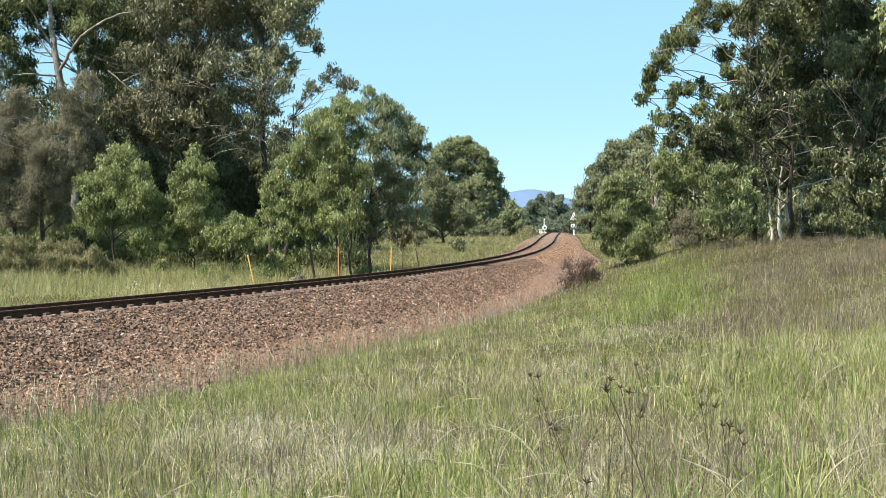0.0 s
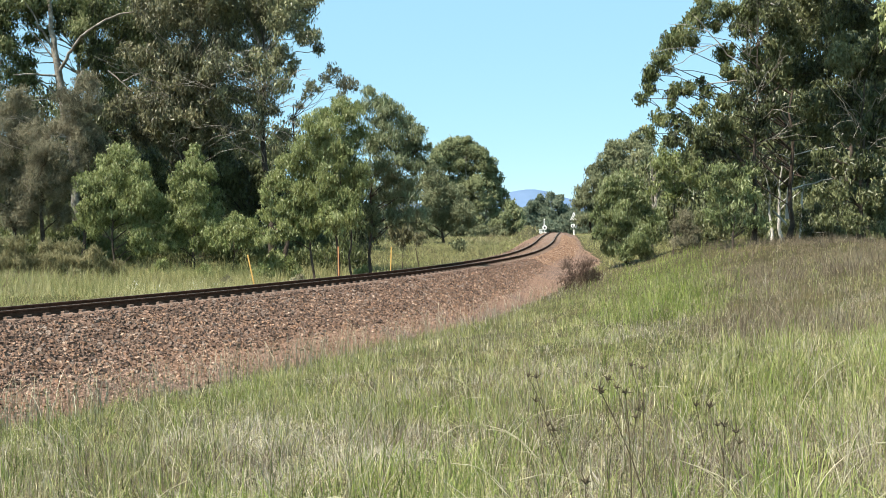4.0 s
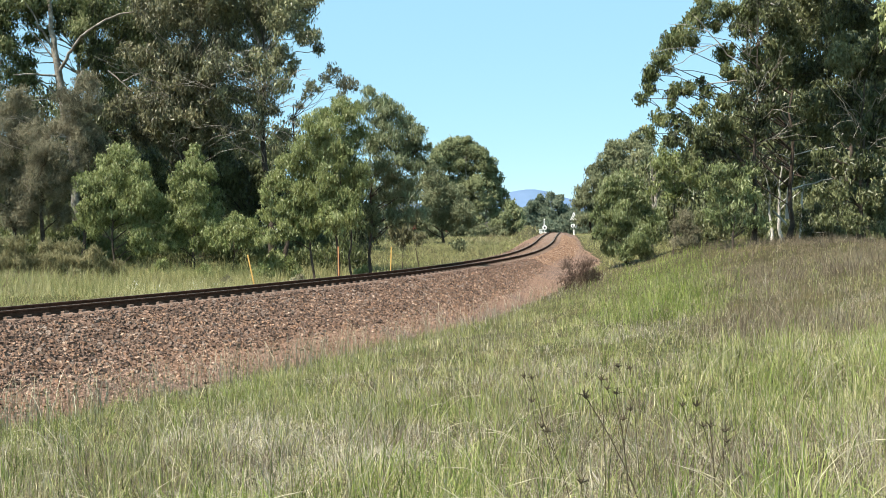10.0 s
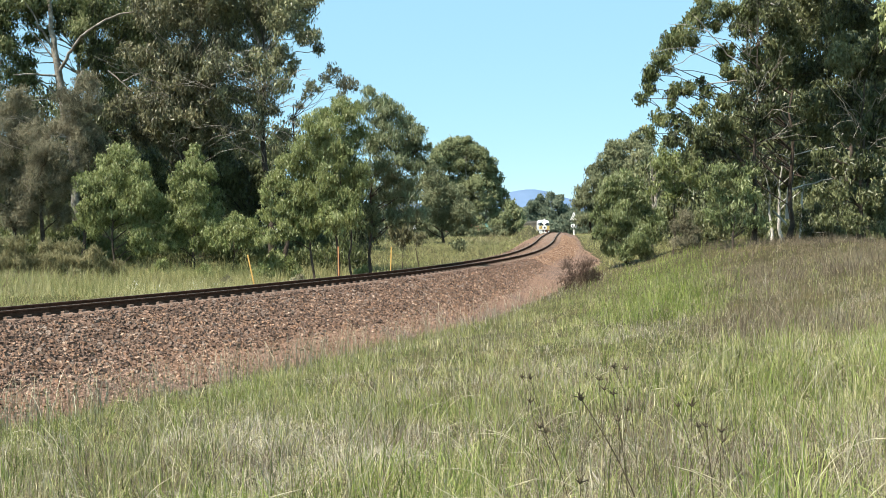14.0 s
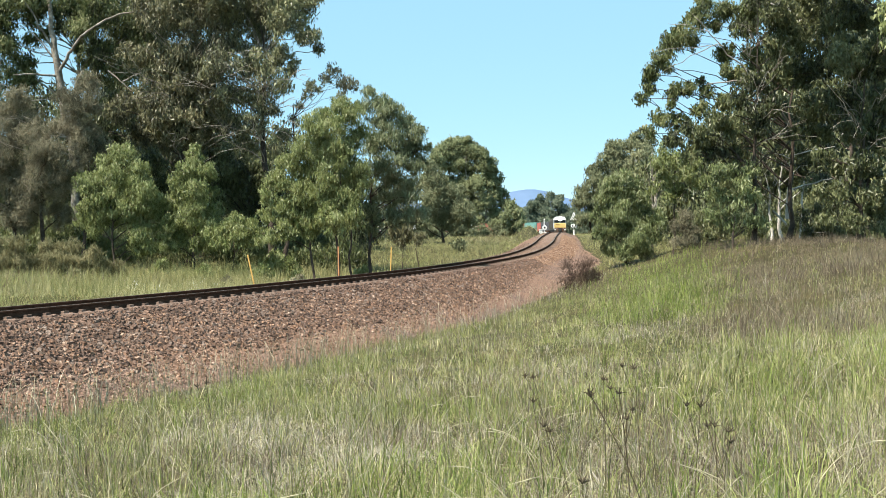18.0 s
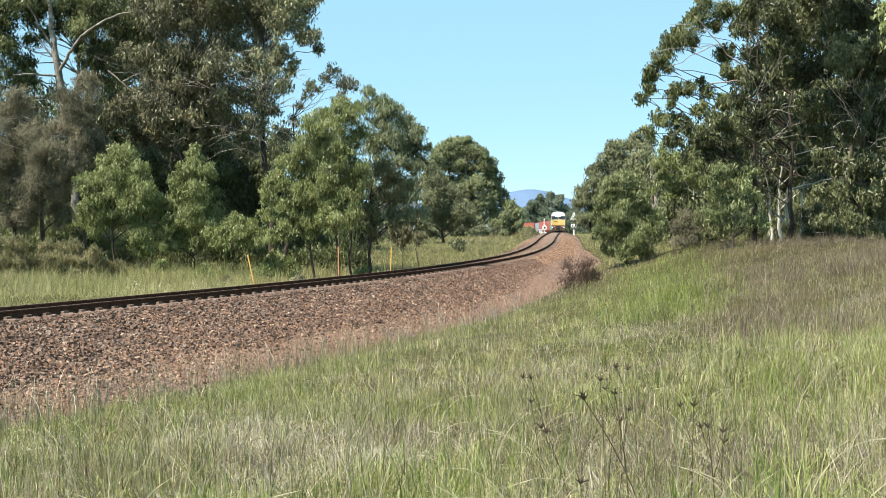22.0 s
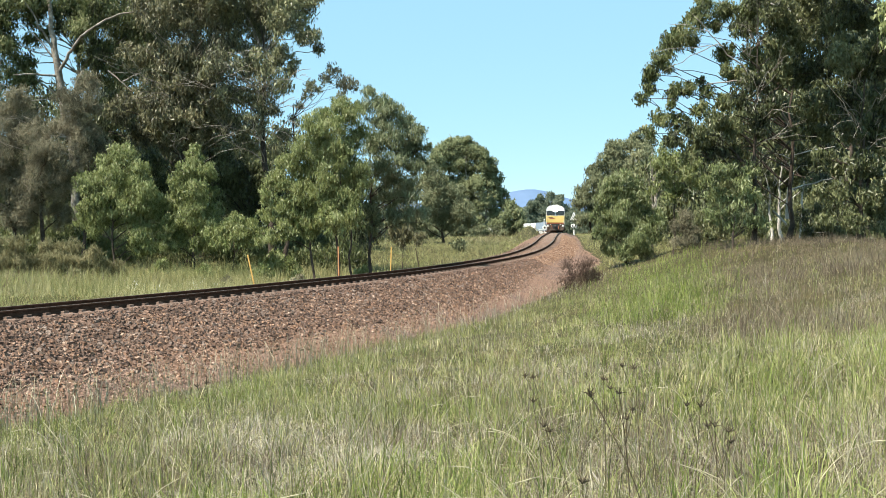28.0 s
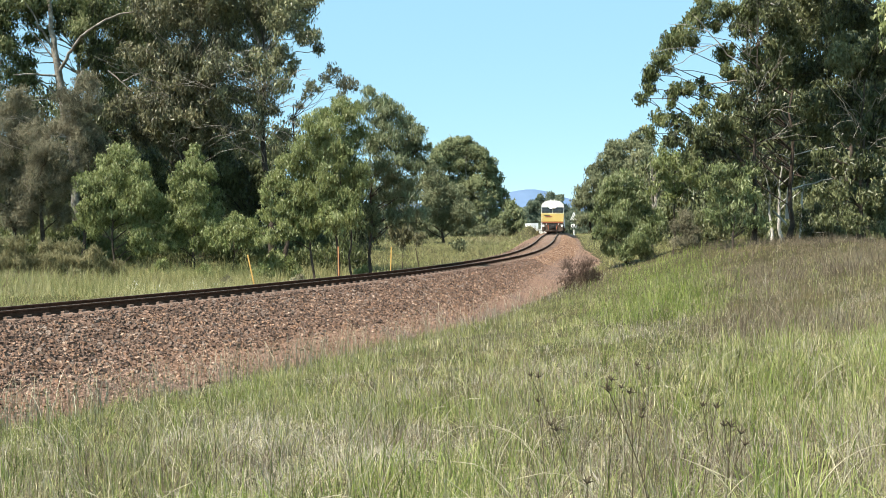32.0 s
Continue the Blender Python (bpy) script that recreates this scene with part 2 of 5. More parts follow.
def rod(a, b, r0, r1=None, sides=10):
    bm = bmesh.new()
    a, b = Vector(a), Vector(b)
    turn = (b - a).to_track_quat("Z", "Y").to_matrix().to_4x4()
    bmesh.ops.create_cone(bm, cap_ends=True, segments=sides, radius1=r0, radius2=r0 if r1 is None else r1, depth=(b - a).length, matrix=Matrix.Translation((a + b) / 2) @ turn)
    return bm


def prism(outline, y0, y1):
    """A solid with the given outline in x and z, from y0 to y1."""
    bm = bmesh.new()
    front = [bm.verts.new((x, y0, z)) for x, z in outline]
    back = [bm.verts.new((x, y1, z)) for x, z in outline]
    bm.faces.new(front)
    bm.faces.new(back[::-1])
    for k in range(len(outline)):
        j = (k + 1) % len(outline)
        bm.faces.new((front[j], front[k], back[k], back[j]))
    bmesh.ops.recalc_face_normals(bm, faces=bm.faces)
    return bm


# ---- the railway's line: a curve, a straight over a crest, a second curve ----
STEP = 0.5
_s = np.arange(-40, 760, STEP)
_turn = np.interp(_s, [-40, 0, 75, 243, 389.4, 760], [34.8, 25, 6.6, 6.6, -40, -40])
_h = np.radians(_turn)
_x = np.concatenate([[0], np.cumsum(np.sin(_h[:-1]) * STEP)])
_y = np.concatenate([[0], np.cumsum(np.cos(_h[:-1]) * STEP)])
_zero = int(40 / STEP)
LINE_X, LINE_Y = _x - _x[_zero] - 11.0, _y - _y[_zero] + 26.3
LEVEL_Y = [50, 62, 74, 84, 93, 105, 125, 143, 170, 200, 225, 255, 285, 316, 345]
LEVEL_Z = [0, 0.06, 0.17, 0.42, 0.73, 0.92, 1.04, 1.08, 1.08, 1.0, 0.82, 0.37, -0.18, -0.7, -0.9]
_k = np.ones(25) / 25
LINE_Z = np.convolve(np.pad(np.interp(LINE_Y, LEVEL_Y, LEVEL_Z), 12, "edge"), _k, "valid")   # the rails' foot


def on_line(s):
    """Place and heading of the line s metres on from its beginning near the camera."""
    return (np.interp(s, _s, LINE_X), np.interp(s, _s, LINE_Y), np.interp(s, _s, LINE_Z), np.interp(s, _s, _h))


def beside(x, y):
    """Metres to the right of the line, and the height of the rails' foot there."""
    x, y = np.asarray(x, float), np.asarray(y, float)
    return (x - np.interp(y, LINE_Y, LINE_X)) * np.cos(np.interp(y, LINE_Y, _h)), np.interp(y, LINE_Y, LINE_Z)


def ground_z(x, y):
    n, z = beside(x, y)
    y = np.asarray(y, float)
    toe = np.interp(y, [0, 42, 52, 65, 90, 140], [-1.5, -1.45, -1.15, -0.55, -0.55, -0.5]) + z
    rise = np.interp(y, [0, 20, 34, 48, 75, 120], [0.122, 0.125, 0.2, 0.33, 0.22, 0.06])
    right = toe + rise * np.maximum(n - 5.8, 0)
    top = 1.52 + np.interp(y, [0, 200], [0, 0.3])
    right = np.where(right > top - 0.6, top - 0.6 * np.exp(-(right - top + 0.6) / 0.6), right)
    left = z - 0.85 + np.minimum(np.maximum(-n - 5, 0) * 0.02, 0.5)
    left = left + 1.95 * np.exp(-((n + 3.9) / 1.6) ** 2 - ((y - 164) / 26) ** 2)   # a low mound by the field
    shoulder = -0.03 - np.maximum(np.abs(n) - 1.75, 0) * np.where(n > 0, 0.42, 0.40)
    bed = z + shoulder - 0.15
    land = np.where(n > 0, right, left)
    far = np.clip((np.abs(n) - 60) / 120, 0, 1)
    land = land * (1 - far) + 0.9 * far
    return np.where(np.abs(n) < 6.5, np.maximum(bed, land), land)


def uneven(x, y):
    return 0.05 * np.sin(x * 1.3 + 0.6 * np.sin(y * 0.9)) * np.sin(y * 1.1 + 0.5 * np.sin(x * 0.7)) + 0.06 * np.sin(x * 0.41 + y * 0.33)


def land_z(x, y):
    n, _ = beside(x, y)
    return ground_z(x, y) + uneven(np.asarray(x, float), np.asarray(y, float)) * np.clip((np.abs(n) - 6) / 3, 0, 1)


def spaced(lo, hi, step, outer, grow=1.25):
    mid = np.arange(lo, hi + step / 2, step)
    up, down, d = [], [], step
    while (up[-1] if up else hi) < outer:
        d *= grow
        up.append((up[-1] if up else hi) + d)
    d = step
    while (down[-1] if down else lo) > -outer:
        d *= grow
        down.append((down[-1] if down else lo) - d)
    return np.concatenate([down[::-1], mid, up])


GX, GY = spaced(-36, 34, 0.6, 4600), spaced(-6, 165, 0.75, 4600)
gx, gy = np.meshgrid(GX, GY)
gz = land_z(gx.ravel(), gy.ravel())
_n, _ = beside(gx.ravel(), gy.ravel())
_w = np.interp(gy.ravel(), [60, 76, 95], [1, 1, 0.45])
gz = np.where((_n < 1.5 + 3.8 * _w) & (_n > -1.4 - 2.3 * _w) & (gy.ravel() < 420), gz - 0.22, gz)
_i = np.arange(gx.size).reshape(gx.shape)
quads = np.stack([_i[:-1, :-1], _i[:-1, 1:], _i[1:, 1:], _i[1:, :-1]], -1).reshape(-1, 4)
tagged(sheet("ground", np.stack([gx.ravel(), gy.ravel(), gz], -1), quads, M["soil"], smooth=True), "rough grassy soil sloping down to the railway", "ground", kind="structure")

# gravel bed on which the line lies, a shallow sheet over the bank
rows = np.arange(-30, 560, 0.75)
across = np.array([-4.1, -3.2, -2.4, -1.8, -1.2, -0.4, 0.4, 1.2, 1.8, 2.4, 3.2, 4.0, 4.8, 5.6])
bx, by, bz, bh = on_line(rows)
narrow = np.interp(by, [60, 76, 95], [1, 1, 0.45])[:, None]
spread = np.where(across[None] > 1.8, 1.8 + (across[None] - 1.8) * narrow, np.where(across[None] < -1.8, -1.8 + (across[None] + 1.8) * np.interp(by, [60, 76, 95, 125], [1, 1, 0.55, 0.25])[:, None], across[None]))
vx = bx[:, None] + spread * np.cos(bh)[:, None]
vy = by[:, None] - spread * np.sin(bh)[:, None]
prof = np.interp(spread, [-4.1, -1.75, 1.75, 5.6], [-1.02, -0.02, -0.02, -1.62])
vz = bz[:, None] + prof + 0.02
vz = np.maximum(vz, ground_z(vx.ravel(), vy.ravel()).reshape(vx.shape) + 0.05)
soft = (vz - bz[:, None])
for k in range(soft.shape[1]):
    soft[:, k] = np.convolve(np.pad(soft[:, k], 6, "edge"), np.ones(13) / 13, "valid")
vz = bz[:, None] + soft
vz[:, 0] -= 0.12
vz[:, -1] -= 0.12
_i = np.arange(vx.size).reshape(vx.shape)
quads = np.stack([_i[:-1, :-1], _i[:-1, 1:], _i[1:, 1:], _i[1:, :-1]], -1).reshape(-1, 4)
tagged(sheet("ballast_bed", np.stack([vx.ravel(), vy.ravel(), vz.ravel()], -1), quads, M["gravel"], smooth=True), "red-brown gravel bed under the railway track", "gravel", kind="structure")

# distant hills, with the haze of distance put into their colour
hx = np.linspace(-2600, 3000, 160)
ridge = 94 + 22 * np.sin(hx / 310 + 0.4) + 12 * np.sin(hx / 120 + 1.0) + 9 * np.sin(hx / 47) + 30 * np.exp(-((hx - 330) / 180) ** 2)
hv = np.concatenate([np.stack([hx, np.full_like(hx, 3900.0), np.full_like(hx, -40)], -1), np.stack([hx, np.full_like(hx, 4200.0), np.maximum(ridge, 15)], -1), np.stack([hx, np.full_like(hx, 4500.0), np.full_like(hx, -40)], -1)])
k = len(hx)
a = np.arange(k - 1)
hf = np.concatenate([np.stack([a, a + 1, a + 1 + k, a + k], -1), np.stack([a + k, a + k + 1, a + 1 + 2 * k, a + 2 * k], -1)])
tagged(sheet("backdrop", hv, hf, M["hill"], smooth=True), "range of distant wooded hills coloured haze blue", "hills", kind="structure")

# ---- track ----
track = tagged(new("railway_track"), "single railway track with dark rusty rails on sleepers", "railway track")
RAIL = [(-0.07, 0), (0.07, 0), (0.07, 0.012), (0.012, 0.03), (0.01, 0.13), (0.036, 0.142), (0.036, 0.178), (0.028, 0.186), (-0.028, 0.186), (-0.036, 0.178), (-0.036, 0.142), (-0.01, 0.13), (-0.012, 0.03), (-0.07, 0.012)]


def cant(s):
    """How far the outer rail is raised and the inner one lowered in the curve."""
    return 0.022 * np.interp(s, [55, 100], [1, 0])


def rail(side):
    s = np.arange(-30, 700, 1.0)
    x, y, z, h = on_line(s)
    z = z + side * cant(s)
    p = np.array(RAIL)
    off = side * 0.7525 + p[:, 0]
    v = np.stack([x[:, None] + off * np.cos(h)[:, None], y[:, None] - off * np.sin(h)[:, None], z[:, None] + p[:, 1] + 0.01], -1)
    k = len(p)
    i = np.arange(len(s) - 1)[:, None] * k
    j = np.arange(k)[None]
    f = np.stack([i + j, i + (j + 1) % k, i + k + (j + 1) % k, i + k + j], -1).reshape(-1, 4)
    ob = sheet("rail", v.reshape(-1, 3), f, M["rust"], track, "rusty steel rail with a worn bright head")
    ob.data.materials.append(M["steel"])
    marks = np.zeros((len(s) - 1, k), dtype=np.int32)
    marks[:, 7] = 1
    ob.data.polygons.foreach_set("material_index", marks.ravel())


rail(1), rail(-1)


def sleeper_mesh():
    bm = box(-1.25, 1.25, -0.12, 0.12, -0.16, 0.005, 0.02)
    for side in (-0.7525, 0.7525):
        for edge in (-1, 1):
            c = side + edge * 0.125
            add_box(bm, c - 0.06, c + 0.06, -0.085, 0.085, 0.0, 0.06)
    me = bpy.data.meshes.new("sleeper")
    bm.to_mesh(me)
    bm.free()
    me.materials.append(M["sleeper"])
    return me


SLEEPER = sleeper_mesh()
for k in range(300):
    s = -12 + 0.61 * k
    x, y, z, h = on_line(s)
    ob = new("sleeper", SLEEPER)
    ob.parent = track
    ob.matrix_basis = pose(x, y, z, 0, -math.degrees(cant(s) / 0.7525), -math.degrees(h))
rng = np.random.default_rng(5)


def stones(name, count, n0, n1, s0, s1, size0, size1, mat, label, near=1.0, lift=0.0):
    s = s0 + (s1 - s0) * rng.random(count) ** near
    n = n0 + (n1 - n0) * (rng.beta(1.2, 1.5, count) if n0 > 0.9 and n0 < 2 else rng.beta(1.6, 1.2, count) if n0 > 2 else rng.random(count))
    x, y, z, h = on_line(s)
    px, py = x + n * np.cos(h), y - n * np.sin(h)
    pz = z + np.interp(n, [-4.1, -1.75, 1.75, 5.6], [-1.02, -0.02, -0.02, -1.62]) + 0.02 + lift + np.where(np.abs(n) < 1.3, n * cant(s), 0)
    pz = np.maximum(pz, land_z(px, py) - 0.1)
    half = np.array([[a, b, c] for a in (-1, 1) for b in (-1, 1) for c in (-1, 1)], float)
    size = (size0 + (size1 - size0) * rng.random(count) ** 2)[:, None, None]
    v = half[None] * (0.55 + 0.75 * rng.random((count, 8, 3))) * size * np.array([1.15, 0.95, 0.75])
    a = rng.normal(size=(count, 3, 3))
    q, _ = np.linalg.qr(a)
    v = np.einsum("nij,nkj->nki", q, v) + np.stack([px, py, pz], -1)[:, None]
    f = np.array([[0, 1, 3, 2], [4, 6, 7, 5], [0, 4, 5, 1], [2, 3, 7, 6], [0, 2, 6, 4], [1, 5, 7, 3]])
    f = (f[None] + 8 * np.arange(count)[:, None, None]).reshape(-1, 4)
    return tagged(sheet(name, v.reshape(-1, 3), f, mat), label, "gravel", kind="stuff")


stones("ballast_stones", 20000, 1.3, 4.3, -12, 45, 0.023, 0.053, M["stone"], "angular brown and grey ballast stones beside the rail", 1.25)
stones("ballast_stones", 4500, -2.2, 0.75, 0, 70, 0.022, 0.045, M["stone"], "angular brown ballast stones between the rails", 1.1, -0.02)
stones("red_gravel", 18000, 1.9, 6.4, -12, 70, 0.018, 0.046, M["red_stone"], "loose reddish gravel at the foot of the ballast", 1.25)

stones("ballast_stones", 7000, 1.3, 3.6, 45, 110, 0.022, 0.05, M["red_stone"], "reddish-brown ballast stones along the far track", 1.2)


# ---- grass ----
def tussock(x, y):
    """Taller and shorter growth side by side, a few hand's widths across."""
    a, b = x + 0.23 * np.sin(y * 3.1) + 0.4 * np.sin(y * 0.7), y + 0.27 * np.sin(x * 2.7) + 0.5 * np.sin(x * 0.6)
    w = np.sin(a * 7.3 + 1.1 * np.sin(b * 4.1)) + np.sin(b * 6.1 + 1.4 * np.sin(a * 3.7)) + 0.8 * np.sin(a * 2.9 - b * 2.3)
    return 0.92 + 0.2 * w


def blades(name, x, y, tall0, tall1, wide, mat, label, bend=0.35, category="grass", power=1.0, way=None, size=1.0):
    c = len(x)
    z = land_z(x, y) - 0.02
    tall = (tall0 + (tall1 - tall0) * rng.random(c) ** power) * tussock(x, y) * size
    turn, lean = rng.random(c) * 6.283, bend * np.abs(rng.normal(size=c)) + 0.05
    way = rng.random(c) * 6.283 if way is None else way
    w = wide * (0.6 + 0.8 * rng.random(c))
    side = np.stack([np.cos(turn), np.sin(turn), np.zeros(c)], -1) * w[:, None] * 0.5
    push = np.stack([np.cos(way), np.sin(way), np.zeros(c)], -1) * (lean * tall)[:, None]
    base = np.stack([x, y, z], -1)
    up = np.array([0, 0, 1.0]) * tall[:, None]
    mid = base + up * (0.6 - 0.12 * np.minimum(lean, 1.5))[:, None] + push * 0.38
    tip = base + up * (1 - 0.5 * np.minimum(lean, 1.5))[:, None] + push
    v = np.stack([base - side, base + side, mid - side * 0.8, mid + side * 0.8, tip], 1)
    f = np.array([[0, 1, 3], [0, 3, 2], [2, 3, 4]])
    f = (f[None] + 5 * np.arange(c)[:, None, None]).reshape(-1, 3)
    return tagged(sheet(name, v.reshape(-1, 3), f, mat), label, category, kind="stuff")


def scatter(count, y0, y1, keep, spread=0.47, extra=2.5):
    """Points on the verge, thinner with distance; keep(x, y, n) says where."""
    y = y0 * (y1 / y0) ** rng.random(count * 2)
    x = (rng.random(count * 2) * 2 - 1) * (spread * y + extra)
    n, _ = beside(x, y)
    ok = keep(x, y, n)
    return x[ok][:count], y[ok][:count]


def wavy(x, y):
    return np.sin(x * 0.9 + 1.3 * np.sin(y * 0.35)) + np.sin(y * 0.8 + x * 0.4) + 0.6 * np.sin(x * 2.3 - y * 1.7)


def patchy(x, y, size, seed):
    """Smooth random value from 0 to 1 in irregular patches of about that size."""
    def at(i, j):
        h = np.sin(i * 127.1 + j * 311.7 + seed * 74.7) * 43758.5453
        return h - np.floor(h)
    total = 0
    for octave, weight in ((1.0, 0.6), (2.3, 0.4)):
        u, v = x / size * octave + 0.3 * y / size, y / size * octave - 0.2 * x / size
        i, j = np.floor(u), np.floor(v)
        a, b = u - i, v - j
        a, b = a * a * (3 - 2 * a), b * b * (3 - 2 * b)
        total = total + weight * ((at(i, j) * (1 - a) + at(i + 1, j) * a) * (1 - b) + (at(i, j + 1) * (1 - a) + at(i + 1, j + 1) * a) * b)
    return total


def tufts(name, x, y, per, radius, tall0, tall1, wide, mat, label, splay=0.5, power=1.0):
    """Blades that fan out of a common foot, tuft by tuft; x, y: the feet."""
    c = len(x)
    size = np.repeat(0.6 + 0.7 * rng.random(c), per)
    a, d = rng.random(c * per) * 6.283, radius * rng.random(c * per) ** 0.6 * size
    bx, by = np.repeat(x, per) + np.cos(a) * d, np.repeat(y, per) + np.sin(a) * d
    way = a + rng.normal(size=c * per) * 0.5
    return blades(name, bx, by, tall0, tall1, wide, mat, label, splay, power=power, way=way, size=size)


def stalks(name, x, y, tall0, tall1, thick, mat, label, droop=0.7):
    """Long thin culms that rise and arch over, each a narrow three-sided tube."""
    c, k = len(x), 7
    tall, way = tall0 + (tall1 - tall0) * rng.random(c), rng.random(c) * 6.283
    arch = droop * (0.25 + 0.9 * rng.random(c))
    t = np.linspace(0, 1, k)
    bend = arch[:, None] * t ** 1.3 * 1.9 + 0.12 * rng.normal(size=c)[:, None]
    step = tall[:, None] / (k - 1)
    out = np.concatenate([np.zeros((c, 1)), np.cumsum(np.sin(bend[:, :-1]) * step, 1)], 1)
    up = np.concatenate([np.zeros((c, 1)), np.cumsum(np.cos(bend[:, :-1]) * step, 1)], 1)
    kink = np.cumsum(rng.normal(size=(c, k)) * 0.008, 1)
    px, py = x[:, None] + np.cos(way)[:, None] * out - np.sin(way)[:, None] * kink, y[:, None] + np.sin(way)[:, None] * out + np.cos(way)[:, None] * kink
    spine = np.stack([px, py, land_z(x, y)[:, None] - 0.02 + up], -1)
    r = thick * (1 - 0.6 * t)[None, :, None] * (0.7 + 0.6 * rng.random((c, 1, 1)))
    ring = np.array([[1, 0, 0], [-0.5, 0.87, 0.3], [-0.5, -0.87, -0.3]])
    v = spine[:, :, None] + r[..., None] * ring[None, None]
    q = []
    for a in range(k - 1):
        for b in range(3):
            q.append([a * 3 + b, a * 3 + (b + 1) % 3, a * 3 + 3 + (b + 1) % 3, a * 3 + 3 + b])
    f = (np.array(q)[None] + 3 * k * np.arange(c)[:, None, None]).reshape(-1, 4)
    return tagged(sheet(name, v.reshape(-1, 3), f, mat), label, "grass", kind="stuff")


edge = lambda x, y, n: n > np.interp(y, [70, 95], [6.1, 3.6]) + 2.4 * (patchy(x, y, 1.5, 5) - 0.5) + 0.3 * np.sin(y * 0.9) + 0.9 * (rng.random(len(x)) - 0.6)
lush = lambda x, y: np.clip((patchy(x, y, 2.6, 1) - 0.52) * 4 + 1.3 * np.exp(-((x - 0.36 * y) / (0.09 * y + 0.2)) ** 2) * (y < 17) + 1.2 * np.exp(-((x - 0.2 * y) / (0.06 * y)) ** 2) * (y > 28), 0, 1)
dry = lambda x, y: np.clip((patchy(x, y, 1.7, 7) - 0.4) * 4, 0, 1) * (1 - 0.7 * lush(x, y))
# short cover over all of the bank
gx, gy = scatter(46000, 4.6, 62, edge)
blades("grass", gx, gy, 0.05, 0.2, 0.007, M["thatch"], "short olive and grey grass over the bank", 1.6)
# green tufts, thicker where the growth is lush
gx, gy = scatter(4200, 4.5, 40, lambda x, y, n: edge(x, y, n) & (rng.random(len(x)) < 0.25 + 0.75 * lush(x, y)))
tufts("grass", gx, gy, 17, 0.1, 0.14, 0.5, 0.0068, M["grass"], "tufts of long green verge grass", 0.95)
gx, gy = scatter(1000, 4.5, 30, lambda x, y, n: edge(x, y, n) & (rng.random(len(x)) < lush(x, y) ** 2))
tufts("grass", gx, gy, 16, 0.11, 0.25, 0.66, 0.0075, M["lush_grass"], "lush bright green grass in patches", 0.8)
gx, gy = scatter(46000, 14, 64, lambda x, y, n: edge(x, y, n) & (rng.random(len(x)) < (0.35 + 0.65 * lush(x, y)) * np.where((x > 0.26 * y) & (y > 20), 0.4, 1)))
keep = (gx < 8 + 4 * rng.random(len(gx))) | (gy < 38 + 8 * rng.random(len(gx)))
blades("grass", gx[keep], gy[keep], 0.15, 0.42, 0.011, M["grass"], "long green and yellowing verge grass", 0.7)
gx, gy = scatter(30000, 26, 50, lambda x, y, n: (n > 6.3) & (rng.random(len(x)) < np.exp(-((x - 0.21 * y) / (0.045 * y)) ** 2)))
blades("grass", gx, gy, 0.25, 0.62, 0.013, M["lush_grass"], "bright yellow-green grass below the bush", 0.6)
# dead mats and grey stems between the tufts
gx, gy = scatter(3000, 4.6, 34, lambda x, y, n: edge(x, y, n) & (rng.random(len(x)) < 0.1 + 0.9 * dry(x, y)))
tufts("seeding_grass", gx, gy, 15, 0.13, 0.12, 0.4, 0.005, M["dead_grass"], "grey dead stems lying across the grass", 1.7, 0.8)
gx, gy = scatter(2200, 5, 60, lambda x, y, n: edge(x, y, n) & (rng.random(len(x)) < 0.15 + 0.85 * dry(x * 0.6 + 4, y * 0.6)))
tufts("seeding_grass", gx, gy, 14, 0.12, 0.2, 0.5, 0.006, M["seed_grass"], "pinkish-brown seeding grass in tufts", 0.7)
gx, gy = scatter(26000, 5, 60, lambda x, y, n: edge(x, y, n) & (wavy(x, y) + np.clip((x - 4) * 0.2, -0.6, 1.6) * np.clip((y - 12) / 12, 0, 1) + rng.random(len(x)) > 0.9))
blades("seeding_grass", gx, gy, 0.12, 0.46, 0.006, M["seed_grass"], "grey-brown seeding grass stalks", 0.8)
gx, gy = scatter(36000, 4.6, 30, lambda x, y, n: edge(x, y, n) & (rng.random(len(x)) < 0.25 + 0.75 * dry(x, y)))
blades("straw", gx, gy, 0.1, 0.36, 0.006, M["straw"], "short dry straw among the green grass", 1.3)
# culms that arch over the rest
gx, gy = scatter(1500, 5, 40, lambda x, y, n: edge(x, y, n))
stalks("straw", gx, gy, 0.4, 0.9, 0.0036, M["straw"], "pale dry straw stalks arching over the grass", 0.8)
gx, gy = scatter(1100, 5, 30, lambda x, y, n: edge(x, y, n) & (rng.random(len(x)) < 0.3 + lush(x, y)))
stalks("grass", gx, gy, 0.45, 0.9, 0.0036, M["lush_grass"], "long green culms arching over the grass", 0.6)
gx, gy = scatter(2400, 12, 50, lambda x, y, n: (n > 4.9) & (n < 8))
stalks("straw", gx, gy, 0.5, 1.0, 0.0062, M["straw"], "dry stalks leaning along the edge of the gravel", 0.5)
gx, gy = scatter(2600, 8, 34, lambda x, y, n: (n > 5.2) & (n < 7.2))
stalks("straw", gx, gy, 0.6, 1.15, 0.0062, M["straw"], "tall dry stems standing before the gravel", 0.6)
gx, gy = scatter(1600, 8, 34, lambda x, y, n: (n > 4.8) & (n < 7.2))
stalks("seeding_grass", gx, gy, 0.5, 1.0, 0.0058, M["seed_grass"], "brown seeding stems standing before the gravel", 0.8)
gx, gy = scatter(500, 5, 26, lambda x, y, n: edge(x, y, n) & (rng.random(len(x)) < 0.2 + dry(x, y)))
stalks("seeding_grass", gx, gy, 0.3, 0.65, 0.003, M["weed"], "dark thin weed stems in the grass", 0.35)
